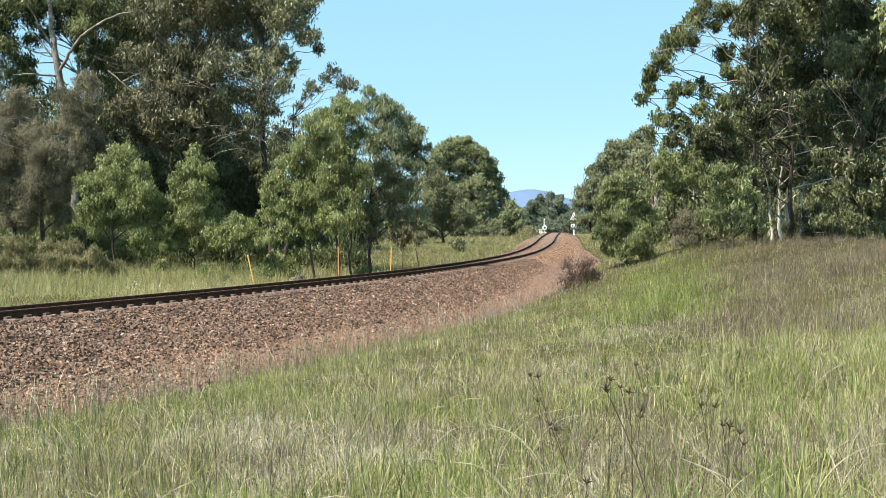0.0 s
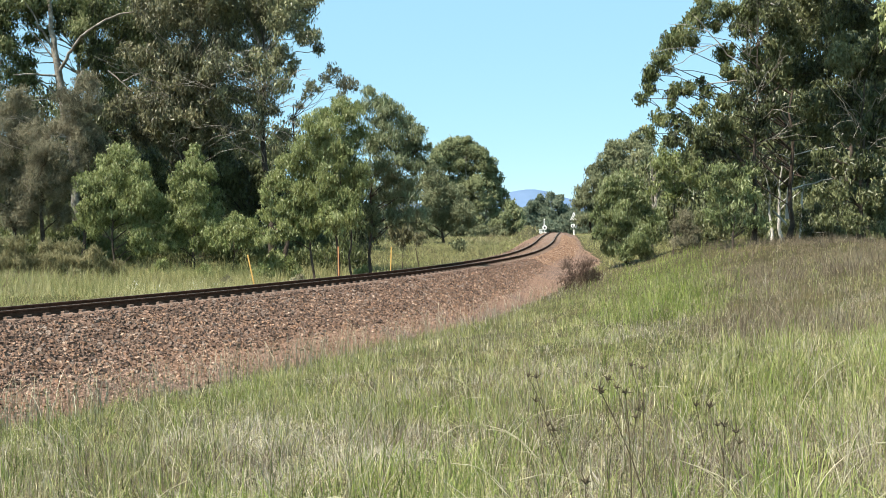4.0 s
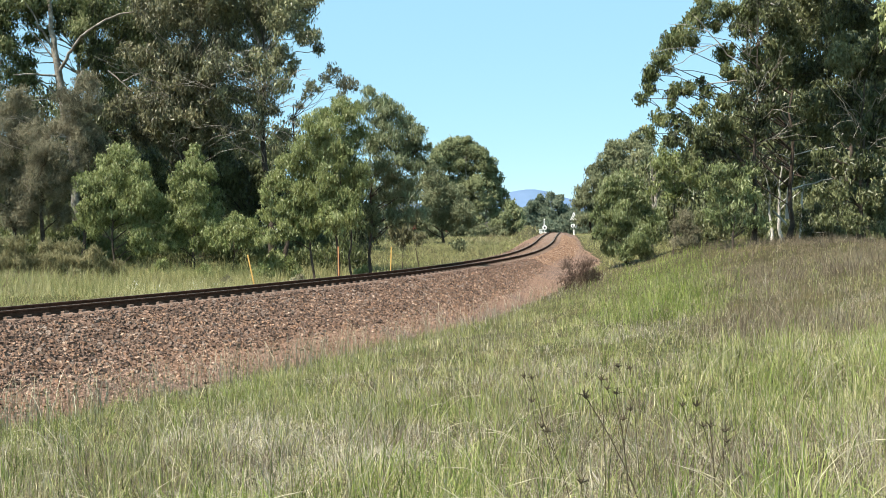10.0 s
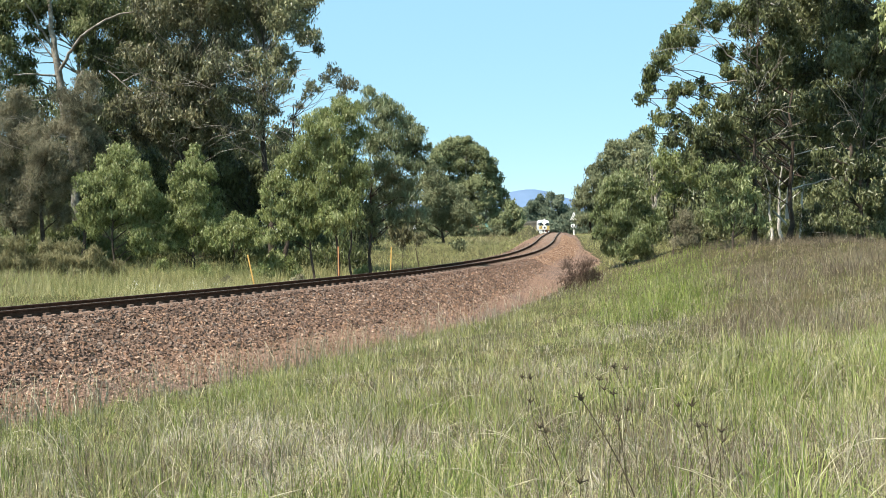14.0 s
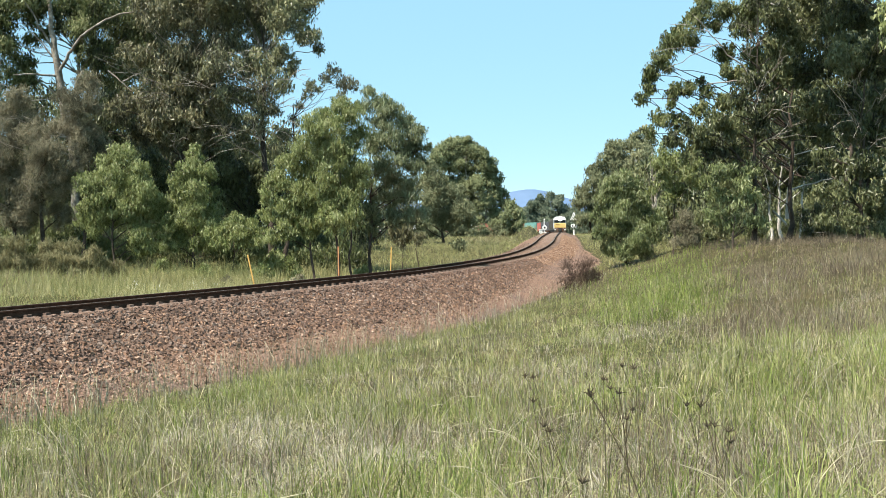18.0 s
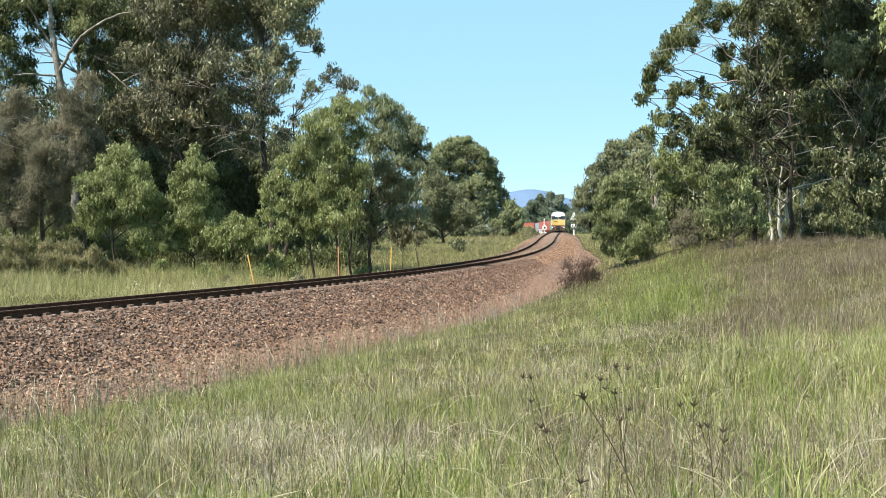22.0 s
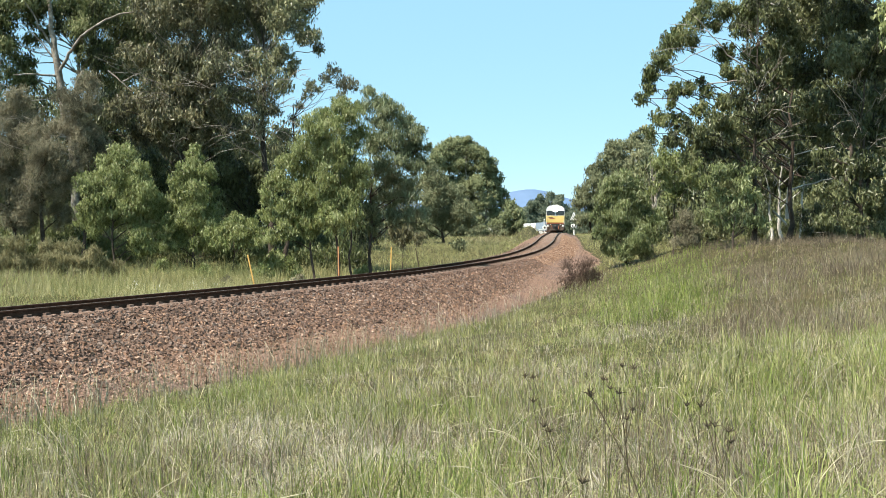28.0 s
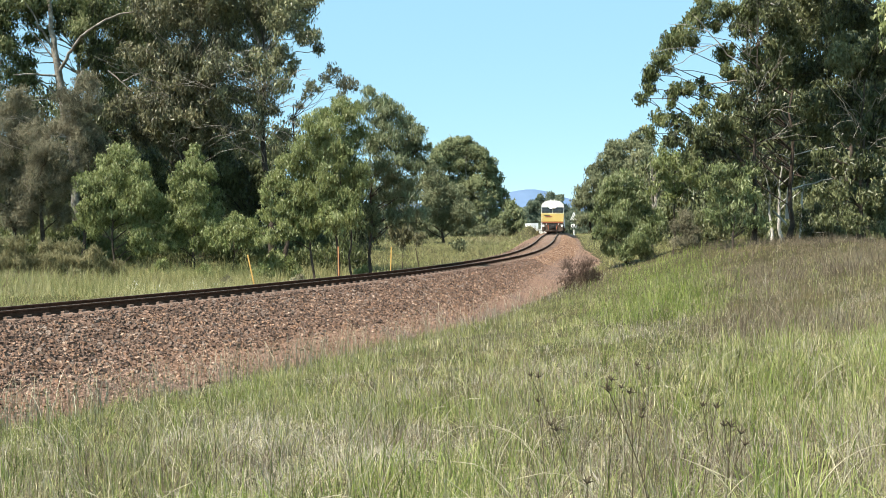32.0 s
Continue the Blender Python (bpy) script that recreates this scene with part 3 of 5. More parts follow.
gx, gy = scatter(16000, 19, 46, lambda x, y, n: (x > (0.24 + 0.05 * rng.random(len(x))) * y))
blades("seeding_grass", gx, gy, 0.25, 0.62, 0.009, M["seed_grass"], "purplish-brown grass in seed on the bank", 1.0)
gx, gy = scatter(36000, 17, 58, lambda x, y, n: (x > 4.2 + 2.5 * rng.random(len(x))) & (y + x > 26) & (patchy(x, y, 4, 3) > 0.38))
blades("seeding_grass", gx, gy, 0.25, 0.62, 0.009, M["seed_grass"], "grey-brown grass in seed on the bank", 1.1)
gx, gy = scatter(15000, 30, 52, lambda x, y, n: (n > 8) & (x > 8.5 + 2 * rng.random(len(x))))
blades("seeding_grass", gx, gy, 0.2, 0.6, 0.012, M["seed_grass"], "tall grey-brown grass under the gum trees", 1.4)
gx, gy = scatter(15000, 10, 66, lambda x, y, n: (n > 3.7 + 1.2 * rng.random(len(x))) & (n < 7.4))
blades("seeding_grass", gx, gy, 0.08, 0.4, 0.01, M["seed_grass"], "thin brown grass creeping over the gravel", 0.8)
gx, gy = scatter(2200, 9, 40, lambda x, y, n: (n > 4.7) & (n < 6.6))
tufts("grass", gx, gy, 13, 0.1, 0.12, 0.4, 0.007, M["grass"], "stray tufts of green grass in the gravel", 0.8)
gx, gy = scatter(9000, 56.5, 64, lambda x, y, n: (n < -7) & (x < -2))
blades("grass", gx, gy, 0.5, 1.25, 0.025, M["far_grass"], "tall grass among the saplings' stems", 0.6)
gx, gy = scatter(8000, 52.5, 57.5, lambda x, y, n: (n < -8) & (x < -7 + 2 * rng.random(len(x))))
blades("grass", gx, gy, 0.5, 1.2, 0.018, M["far_grass"], "tall pale grass before the saplings", 0.9)
gx, gy = scatter(15000, 43, 58, lambda x, y, n: (n < -5.0) & (x < -5 + 2 * rng.random(len(x))))
blades("straw", gx, gy, 0.3, 1.0, 0.014, M["pale_grass"], "pale seeding grass before the saplings", 1.3)
gx, gy = scatter(150, 46, 51, lambda x, y, n: (x > -14.5) & (x < -9) & (n < -8))
tufts("flower", gx, gy, 4, 0.1, 0.35, 0.6, 0.03, M["white"], "tiny white flower heads in the grass", 0.4)
gx, gy = scatter(5000, 26, 64, lambda x, y, n: (n > 4.6) & (n < 8.2) & (x > 0.5))
blades("seeding_grass", gx, gy, 0.2, 0.6, 0.012, M["dead_grass"], "grey dry grass by the reddish shrub", 0.6)
gx, gy = scatter(18000, 44, 60, lambda x, y, n: (n < -7.5 + 3 * rng.random(len(x))))
blades("grass", gx, gy, 0.3, 0.95, 0.018, M["far_grass"], "tall pale grass in front of the saplings", 0.7)
gx, gy = scatter(16000, 46, 60, lambda x, y, n: (x < -12.5 - 2 * rng.random(len(x))))
blades("grass", gx, gy, 0.4, 1.3, 0.016, M["far_grass"], "tall pale grass at the edge of the wood", 0.8)
gx, gy = scatter(14000, 44, 64, lambda x, y, n: (n < -17 + 4 * rng.random(len(x))))
blades("seeding_grass", gx, gy, 0.3, 1.0, 0.02, M["seed_grass"], "tall brown grass along the wood's edge", 0.4)
gx, gy = scatter(9000, 95, 200, lambda x, y, n: (n < -2.3) & (n > -11) & (y > 112 + 20 * rng.random(len(x))))
blades("seeding_grass", gx, gy, 0.5, 1.25, 0.03, M["straw_green"], "tall tawny grass on the mound", 1.3)
gx, gy = rng.random(9000) * 16 - 8, rng.random(9000) * 11 - 6
blades("grass", gx, gy, 0.08, 0.3, 0.01, M["grass"], "trodden green and yellowing verge grass", 0.9)
gx, gy = scatter(52000, 24, 130, lambda x, y, n: (n < -3.6 - 0.4 * np.sin(y)) & (n > -45), spread=0.46)
blades("grass", gx, gy, 0.2, 0.6, 0.015, M["far_grass"], "tall pale green grass beyond the track", 1.2)
gx, gy = scatter(34000, 62, 260, lambda x, y, n: ((n < -2.3) | (n > np.interp(y, [70, 95], [6.1, 3.6]))) & (n > -60), spread=0.3)
blades("grass", gx, gy, 0.3, 0.8, 0.03, M["far_grass"], "tall pale green grass along the far track", 1.5)


# ---- trees ----
def tube(path, radii, sides=6):
    path, radii = np.asarray(path, float), np.asarray(radii, float)
    way = np.gradient(path, axis=0)
    way /= np.linalg.norm(way, axis=1)[:, None] + 1e-9
    u = np.cross(way, [0.31, 0.95, 0.05])
    u /= np.linalg.norm(u, axis=1)[:, None] + 1e-9
    w = np.cross(way, u)
    a = np.linspace(0, 2 * np.pi, sides, endpoint=False)
    v = path[:, None] + radii[:, None, None] * (np.cos(a)[None, :, None] * u[:, None] + np.sin(a)[None, :, None] * w[:, None])
    i, j = np.arange(len(path) - 1)[:, None] * sides, np.arange(sides)[None]
    f = np.stack([i + j, i + (j + 1) % sides, i + sides + (j + 1) % sides, i + sides + j], -1).reshape(-1, 4)
    return v.reshape(-1, 3), f


def merge(pieces):
    v, f, k = [], [], 0
    for a, b in pieces:
        v.append(a), f.append(b + k)
        k += len(a)
    return np.concatenate(v), np.concatenate(f)


def limb(r, a, b, r0, r1, sag=0.15, steps=6, sides=5, wobble=0.035):
    a, b = np.asarray(a, float), np.asarray(b, float)
    t = np.linspace(0, 1, steps)[:, None]
    d = np.linalg.norm(b - a)
    p = a + (b - a) * t + np.array([0, 0, 1]) * sag * d * np.sin(np.pi * t) * 0.6 + r.normal(size=(steps, 3)) * wobble * d * np.sin(np.pi * t)
    return tube(p, np.linspace(r0, r1, steps), sides)


def foliage(r, centres, hearts, sizes, count, length, width, droop=0.95, simple=False, tilt=0.7):
    """Leaves in sprays round the twig ends: lozenges, or plain slivers where simple, hanging more the higher droop is.
    They turn their faces outwards and to the light, the more the higher tilt is."""
    pick = r.choice(len(centres), count, p=sizes ** 2 / np.sum(sizes ** 2))
    d = r.normal(size=(count, 3))
    d /= np.linalg.norm(d, axis=1)[:, None]
    d *= (r.random(count) ** 0.55)[:, None]
    p = centres[pick] + d * sizes[pick][:, None] * np.array([1, 1, 0.8])
    p[:, 2] -= sizes[pick] * 0.25 * np.sum(d[:, :2] ** 2, axis=1)
    out = p - hearts[pick]
    out /= np.linalg.norm(out, axis=1)[:, None] + 1e-9
    face = tilt * (out + 0.3 * d + np.array([-0.25, -0.2, 0.5])) + r.normal(size=(count, 3)) * 0.6
    way = r.normal(size=(count, 3)) + np.array([0, 0, -2.2 * droop])
    way /= np.linalg.norm(way, axis=1)[:, None]
    side = np.cross(way, face)
    side /= np.linalg.norm(side, axis=1)[:, None] + 1e-9
    size = (0.6 + 0.8 * r.random(count))[:, None]
    a, b = p - way * length * size * 0.5, p + way * length * size * 0.5
    side = side * width * size * 0.5
    if simple:
        v = np.stack([a - side, b, a + side], 1).reshape(-1, 3)
        return v, np.arange(count * 3).reshape(-1, 3)
    m = p - way * length * size * 0.08
    v = np.stack([a, m - side, b, m + side], 1).reshape(-1, 3)
    return v, np.arange(count * 4).reshape(-1, 4)


def tree(name, x, y, lobes, leaf, width, foliage_mat, bark_mat, label, category="tree", cover=2.4, trunk=0.25, stems=((0, 0),), droop=0.95, twigs=34, depth=1.0, seed=1, lean=0.0, simple=True, limb_mat=None, bare=0, tilt=0.7, spray=0.52):
    """Trunk or stems, a limb to each part of the crown, twigs with sprays of leaves at their ends.
    lobes: metres across from the foot, height above the datum, radius. cover: how densely the crown is leaved."""
    r = np.random.default_rng(seed)
    ob = tagged(new(name), label, category)
    z = float(land_z(x, y)) - 0.08
    ob.matrix_basis = pose(x, y, z)
    lobes = [(a, (r.random() - 0.5) * 2.0 * depth * c, max(b - z, 0.45 * c), c) for a, b, c in lobes]
    top = max(l[2] for l in lobes)
    boughs, fine, centres, hearts, sizes = [], [], [], [], []
    spines = []
    for k, (sx, sy) in enumerate(stems):
        tall = top * (0.84 if k == 0 else 0.6 + 0.2 * r.random())
        t = np.linspace(0, 1, 12)[:, None]
        path = np.array([sx, sy, 0]) + t * np.array([lean * tall + sx * 0.5, sy * 0.8, tall]) + np.cumsum(r.normal(size=(12, 3)) * 0.011 * tall, 0) * np.array([1, 1, 0.1])
        path[0] = (sx, sy, 0)
        rad = np.linspace(1, 0.12, 12) * trunk * (1 if k == 0 else 0.8)
        rad[0] *= 1.35
        sheet("trunk" if len(stems) == 1 else "stem", *tube(path, rad, 8), bark_mat, ob, smooth=True)
        spines.append((path, rad))
    for lx, ly, lz, lr in lobes:
        path, rad = min(spines, key=lambda s: abs(s[0][6][0] - lx))
        k = int(np.clip(np.searchsorted(path[:, 2], max(lz - 0.55 * math.hypot(lx - path[6][0], ly) - 0.6 * lr, 0.25 * lz)), 1, 10))
        c = np.array([lx, ly, lz])
        thick = min(rad[k] * 0.6, 0.015 + 0.025 * lr + trunk * 0.1)
        sheet("limb", *limb(r, path[k], c, thick, thick * 0.35), limb_mat or bark_mat, ob, smooth=True)
        count = max(5, int(twigs * (0.8 + 0.5 * r.random())))
        d = r.normal(size=(count, 3))
        d[:, 2] = d[:, 2] * 0.9 + 0.1
        d /= np.linalg.norm(d, axis=1)[:, None]
        ends = c + d * lr * 1.08 * (r.random(count) ** 0.45)[:, None]
        for e in ends[:6]:
            fine.append(limb(r, c - (c - path[k]) * 0.12 * r.random(), e, thick * 0.35, 0.006, 0.1, 4, 4))
        centres.append(ends)
        hearts.append(np.repeat(c[None], count, 0))
        sizes.append(lr * spray * (0.6 + 0.7 * r.random(count)))
    for k in range(bare):
        path, rad = spines[k % len(spines)]
        j = 5 + int(6 * r.random())
        a = path[j]
        out = np.array([min(max(r.normal(), -1.4), 1.4) * 1.3, -1.0 - 0.9 * r.random(), 0.2 + 0.7 * r.random()]) * (0.10 + 0.06 * r.random()) * top
        thick = min(0.05, 0.015 + 0.09 * trunk) * (0.6 + 0.5 * r.random())
        main = sheet("bare_limb", *limb(r, a, a + out, thick, 0.014, 0.12, 8, 6), M["bark"], ob, "pale bare limb", smooth=True)
        for _ in range(4):
            sheet("side_branch", *limb(r, a + out * (0.4 + 0.4 * r.random()), a + out + r.normal(size=3) * 0.05 * top, 0.014, 0.005, 0.1, 5, 4), M["bark"], main, smooth=True)
    tagged(sheet("twig", *merge(fine), limb_mat or bark_mat, ob, smooth=True), kind="stuff")
    area = sum(math.pi * l[3] ** 2 for l in lobes)
    leaves = int(2.3 * cover * area / (0.53 * leaf * width))
    v, f = foliage(r, np.concatenate(centres), np.concatenate(hearts), np.concatenate(sizes), leaves, leaf, width, droop, simple, tilt)
    sheet("crown", v, f, foliage_mat, ob)
    return ob


def shrubs(places, mat, label, seed, leaf=0.2, width=0.07, cover=2.4):
    """Low bushes: x, y, half their width, their height."""
    for k, (x, y, w, t) in enumerate(places):
        z = float(land_z(x, y))
        tree("shrub", x, y, [(-w * 0.5, z + t * 0.45, w * 0.55), (w * 0.45, z + t * 0.4, w * 0.5), (0, z + t * 0.72, w * 0.5), (w * 0.2, z + t * 0.3, w * 0.5)],
             leaf, width, mat, M["bark_dark"], label, "shrub", cover=cover, trunk=0.04, seed=seed + k)


def limbs_on(ob, rows, mat, label, seed):
    """Thick limbs on a tree: start and end from its foot, and the two radii."""
    r = np.random.default_rng(seed)
    for a, b, r0, r1 in rows:
        sheet("limb", *limb(r, a, b, r0, r1, 0.04, 9, 8, 0.014), mat, ob, label, smooth=True)


# eucalypts, she-oaks and saplings beyond the track
pale_gum = tree("gum_tree", -23.7, 70, [(-4.6, 14.0, 1.29), (-4.4, 12.2, 1.4), (-3.3, 11.8, 0.74), (-4.4, 16.4, 1.4), (-2.6, 16.6, 1.03), (-0.4, 16.5, 1.03), (0.9, 14.7, 1.03), (1.5, 16.2, 1.18), (2.8, 14.7, 1.25), (3.9, 14.8, 1.11), (3.7, 16.2, 1.18), (4.6, 14.4, 0.96), (0.4, 13.4, 0.74), (1.8, 13.4, 0.96), (0.9, 11.6, 0.66), (3.3, 12.9, 0.92), (-0.7, 17.8, 1.29), (-3.7, 18.0, 1.47), (2.2, 17.8, 1.47), (2.4, 12.0, 0.88), (1.8, 10.0, 0.81), (-4.6, 15.3, 0.96), (-2.9, 15.8, 0.74), (-1.7, 16.4, 0.81), (-1.1, 15.1, 0.59), (-2.2, 14.7, 0.44), (-2.9, 14.2, 0.52), (-3.5, 12.9, 0.59), (-0.2, 14.7, 0.66)],
     0.22, 0.08, M["leaf_olive"], M["bark"], "tall gum tree with pale trunk and olive leaves", cover=2.6, bare=5, trunk=0.36, seed=11, lean=-0.03, depth=1.3)
tree("gum_tree", -15.6, 66, [(-1.2, 15.4, 1.39), (-1.2, 13.3, 1.25), (0.2, 14.7, 1.32), (0.3, 12.6, 1.11), (-1.2, 11.3, 1.18), (0.5, 10.6, 1.18), (1.4, 15.6, 1.25), (-1.2, 9.2, 1.11), (-2.5, 10.9, 0.94), (-3.8, 10.0, 0.83), (-3.9, 9.2, 0.76), (-3.0, 8.0, 0.83), (-0.2, 8.7, 1.11), (1.4, 9.0, 1.04), (0.9, 7.5, 0.9), (-1.2, 7.5, 0.9), (-0.5, 17.1, 1.56), (-2.6, 15.4, 0.97), (-3.0, 12.6, 0.9), (-2.3, 9.5, 0.83), (1.5, 11.9, 1.04)],
     0.21, 0.078, M["leaf_dark"], M["bark_dark"], "tall dense gum tree with dark olive leaves", cover=2.8, bare=12, limb_mat=M["bark_dark"], trunk=0.3, seed=12, depth=1.6)
tree("gum_tree", -10.4, 65, [(-2.7, 15.2, 1.44), (-2.7, 13.3, 1.23), (-2.6, 11.5, 1.16), (-1.0, 15.4, 1.37), (0.7, 15.6, 1.23), (2.1, 15.6, 0.89), (-0.9, 13.8, 1.16), (0.8, 14.0, 0.89), (2.3, 13.6, 0.75), (1.7, 14.6, 0.62), (2.8, 13.0, 0.38), (-1.4, 12.1, 0.92), (-0.1, 11.7, 1.09), (0.7, 10.8, 0.89), (-1.0, 10.3, 0.89), (-0.1, 9.5, 0.75), (-2.1, 9.9, 1.03), (-2.2, 8.2, 0.96), (-0.9, 8.3, 0.82), (-2.7, 16.7, 1.54), (0.0, 16.9, 1.37), (2.5, 16.4, 0.62), (0.5, 12.5, 0.75), (1.3, 12.2, 0.34), (-1.4, 7.0, 0.62), (1.4, 11.5, 0.38)],
     0.21, 0.078, M["leaf_grey"], M["bark_dark"], "tall gum tree with grey-olive leaves and pale limbs", cover=2.4, bare=14, limb_mat=M["bark"], trunk=0.28, seed=37, depth=1.6)
tree("gum_tree", -9.4, 64, [(2.9, 11.5, 0.47), (3.5, 10.7, 0.51), (2.4, 11.0, 0.4), (4.1, 10.6, 0.37), (3.4, 9.9, 0.3), (1.5, 10.6, 0.37), (1.3, 10.0, 0.37), (2.0, 10.3, 0.27), (0.5, 8.5, 0.4), (-0.2, 7.6, 0.47), (-0.5, 6.8, 0.4), (0.8, 9.3, 0.3)],
     0.17, 0.055, M["leaf_grey"], M["bark_dark"], "slender gum tree with sparse leaves on reaching limbs", cover=1.5, trunk=0.16, seed=13)
# hollow of the wood: its shade is painted as dark leaf colour
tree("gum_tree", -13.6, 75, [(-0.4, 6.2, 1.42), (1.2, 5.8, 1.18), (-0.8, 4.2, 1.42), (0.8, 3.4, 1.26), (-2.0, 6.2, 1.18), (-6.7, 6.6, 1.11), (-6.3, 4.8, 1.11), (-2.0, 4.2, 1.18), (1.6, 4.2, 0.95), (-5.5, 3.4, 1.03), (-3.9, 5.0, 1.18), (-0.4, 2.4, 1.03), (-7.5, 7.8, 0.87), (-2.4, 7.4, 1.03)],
     0.24, 0.09, M["leaf_shade"], M["bark_dark"], "understorey tree in the wood with leaves darkened for shade", cover=3.0, trunk=0.16, seed=38, depth=1.0)
tree("she_oak", -22.4, 60, [(2.4, 10.1, 0.73), (2.1, 9.0, 0.76), (1.2, 9.4, 0.57), (2.8, 8.9, 0.51), (-1.6, 8.1, 1.07), (-0.2, 7.4, 0.95), (1.1, 7.8, 0.82), (2.4, 7.4, 0.82), (-1.4, 9.2, 0.82), (-2.1, 6.5, 1.01), (-0.6, 5.9, 0.95), (0.8, 6.3, 0.88), (2.1, 6.2, 0.76), (-1.7, 4.5, 1.01), (-0.2, 4.5, 0.95), (1.1, 4.6, 0.88), (1.7, 5.3, 0.63), (-1.4, 2.7, 0.88), (0.8, 2.9, 0.82), (-0.5, 3.1, 0.69), (-2.7, 5.4, 0.95), (3.3, 6.6, 0.51)],
     0.26, 0.022, M["needle"], M["bark_dark"], "feathery grey-green she-oak with drooping needles", cover=2.4, trunk=0.15, droop=0.5, seed=14, stems=((0, 0), (1.9, 0.4), (-1.6, 0.5)), bare=8, depth=1.2)
tree("sapling", -17.7, 58, [(0.3, 6.1, 0.64), (-0.6, 5.3, 0.67), (1.2, 5.3, 0.67), (-1.2, 4.4, 0.67), (0.0, 4.7, 0.79), (1.5, 4.2, 0.73), (-1.6, 3.3, 0.61), (-0.3, 3.5, 0.85), (1.1, 3.3, 0.85), (2.1, 3.5, 0.52), (-1.7, 2.5, 0.52), (-0.6, 2.5, 0.61), (0.8, 2.5, 0.61), (1.9, 2.6, 0.61), (1.5, 1.6, 0.49), (2.4, 1.6, 0.43), (1.1, 1.0, 0.4), (1.7, 1.0, 0.43), (2.4, 1.1, 0.37), (0.6, 1.3, 0.34), (-1.1, 1.9, 0.4)],
     0.17, 0.05, M["leaf_fresh"], M["bark_dark"], "round bright green gum sapling on a thin trunk", cover=3.1, trunk=0.08, seed=15)
tree("sapling", -13.5, 58.5, [(0.0, 6.5, 0.28), (0.0, 5.9, 0.49), (-0.3, 5.2, 0.55), (0.6, 5.2, 0.55), (-0.8, 4.4, 0.62), (0.3, 4.2, 0.74), (1.0, 4.1, 0.34), (-1.1, 3.5, 0.62), (0.0, 3.2, 0.8), (0.9, 3.0, 0.62), (-1.2, 2.4, 0.55), (-0.2, 2.3, 0.74), (0.9, 2.3, 0.62), (1.7, 2.1, 0.46), (-0.9, 1.7, 0.43), (1.4, 1.6, 0.43), (-0.5, 1.3, 0.46), (0.3, 1.3, 0.46), (0.9, 1.3, 0.4), (-1.1, 1.1, 0.31)],
     0.17, 0.048, M["leaf_fresh"], M["bark_dark"], "pointed green gum sapling leafy to the ground", cover=3.1, trunk=0.08, seed=16)
tree("shrub", -11.1, 57, [(-0.2, 2.1, 0.6), (0.5, 1.7, 0.54), (-0.9, 1.4, 0.45), (0.9, 1.4, 0.39), (-0.5, 1.2, 0.39), (0.2, 2.6, 0.39), (1.2, 2.0, 0.42), (0.8, 2.3, 0.48), (-1.2, 1.8, 0.45), (1.4, 1.4, 0.36)],
     0.17, 0.05, M["leaf_fresh"], M["bark_dark"], "low green leafy shrub in the grass", category="shrub", cover=2.6, trunk=0.05, seed=17)
tree("sapling_clump", -5.1, 54, [(-0.1, 8.2, 0.48), (-0.9, 7.8, 0.54), (0.6, 7.8, 0.54), (-1.4, 7.1, 0.63), (-0.3, 7.1, 0.74), (0.9, 6.9, 0.57), (-2.0, 6.2, 0.63), (-0.9, 6.1, 0.8), (0.4, 5.9, 0.8), (-2.7, 5.4, 0.57), (-1.6, 5.1, 0.8), (-0.3, 4.9, 0.85), (1.0, 4.8, 0.68), (-3.3, 4.5, 0.51), (-2.3, 4.1, 0.8), (-1.0, 3.8, 0.85), (0.3, 3.7, 0.74), (-3.7, 3.7, 0.45), (-3.0, 3.1, 0.68), (-1.7, 2.8, 0.8), (-0.4, 2.5, 0.68), (0.7, 2.7, 0.51), (-3.8, 2.7, 0.43), (-2.8, 2.0, 0.57), (-1.6, 1.9, 0.45), (-3.6, 1.7, 0.4)],
     0.17, 0.045, M["leaf_fresh"], M["bark_dark"], "broad green clump of gum saplings with several stems", cover=3.2, trunk=0.09, stems=((0, 0), (-1.45, 0.2), (0.35, 0.5)), seed=19, depth=1.2)
tree("sapling", -3.9, 56, [(0.0, 9.2, 0.32), (0.4, 8.7, 0.5), (1.2, 8.3, 0.56), (-0.3, 8.4, 0.38), (0.6, 7.7, 0.65), (1.8, 7.7, 0.56), (2.5, 7.0, 0.5), (1.2, 6.8, 0.77), (2.2, 6.2, 0.59), (3.1, 6.3, 0.27), (0.3, 6.4, 0.59), (2.8, 5.6, 0.38), (1.5, 5.6, 0.71), (0.6, 5.2, 0.59), (2.4, 5.2, 0.47), (1.9, 4.5, 0.47), (1.2, 4.6, 0.47), (0.4, 4.0, 0.53), (1.5, 3.7, 0.47), (2.4, 3.7, 0.35), (2.8, 3.0, 0.35), (2.1, 2.8, 0.41), (3.1, 2.5, 0.24), (1.2, 2.7, 0.41), (0.1, 3.0, 0.47), (1.5, 2.3, 0.35), (0.3, 2.1, 0.38)],
     0.19, 0.042, M["leaf_blue"], M["bark_dark"], "tall gum sapling with grey-green hanging leaves", cover=3.0, trunk=0.1, seed=39, droop=1.1, depth=1.2, tilt=0.4)
tree("shrub", -2.2, 60, [(-0.5, 1.9, 0.41), (0.2, 1.8, 0.44), (0.8, 1.6, 0.38), (-0.1, 1.4, 0.38)],
     0.17, 0.05, M["leaf_dark"], M["bark_dark"], "dark scrubby shrub behind the saplings", category="shrub", cover=2.6, trunk=0.04, seed=41)
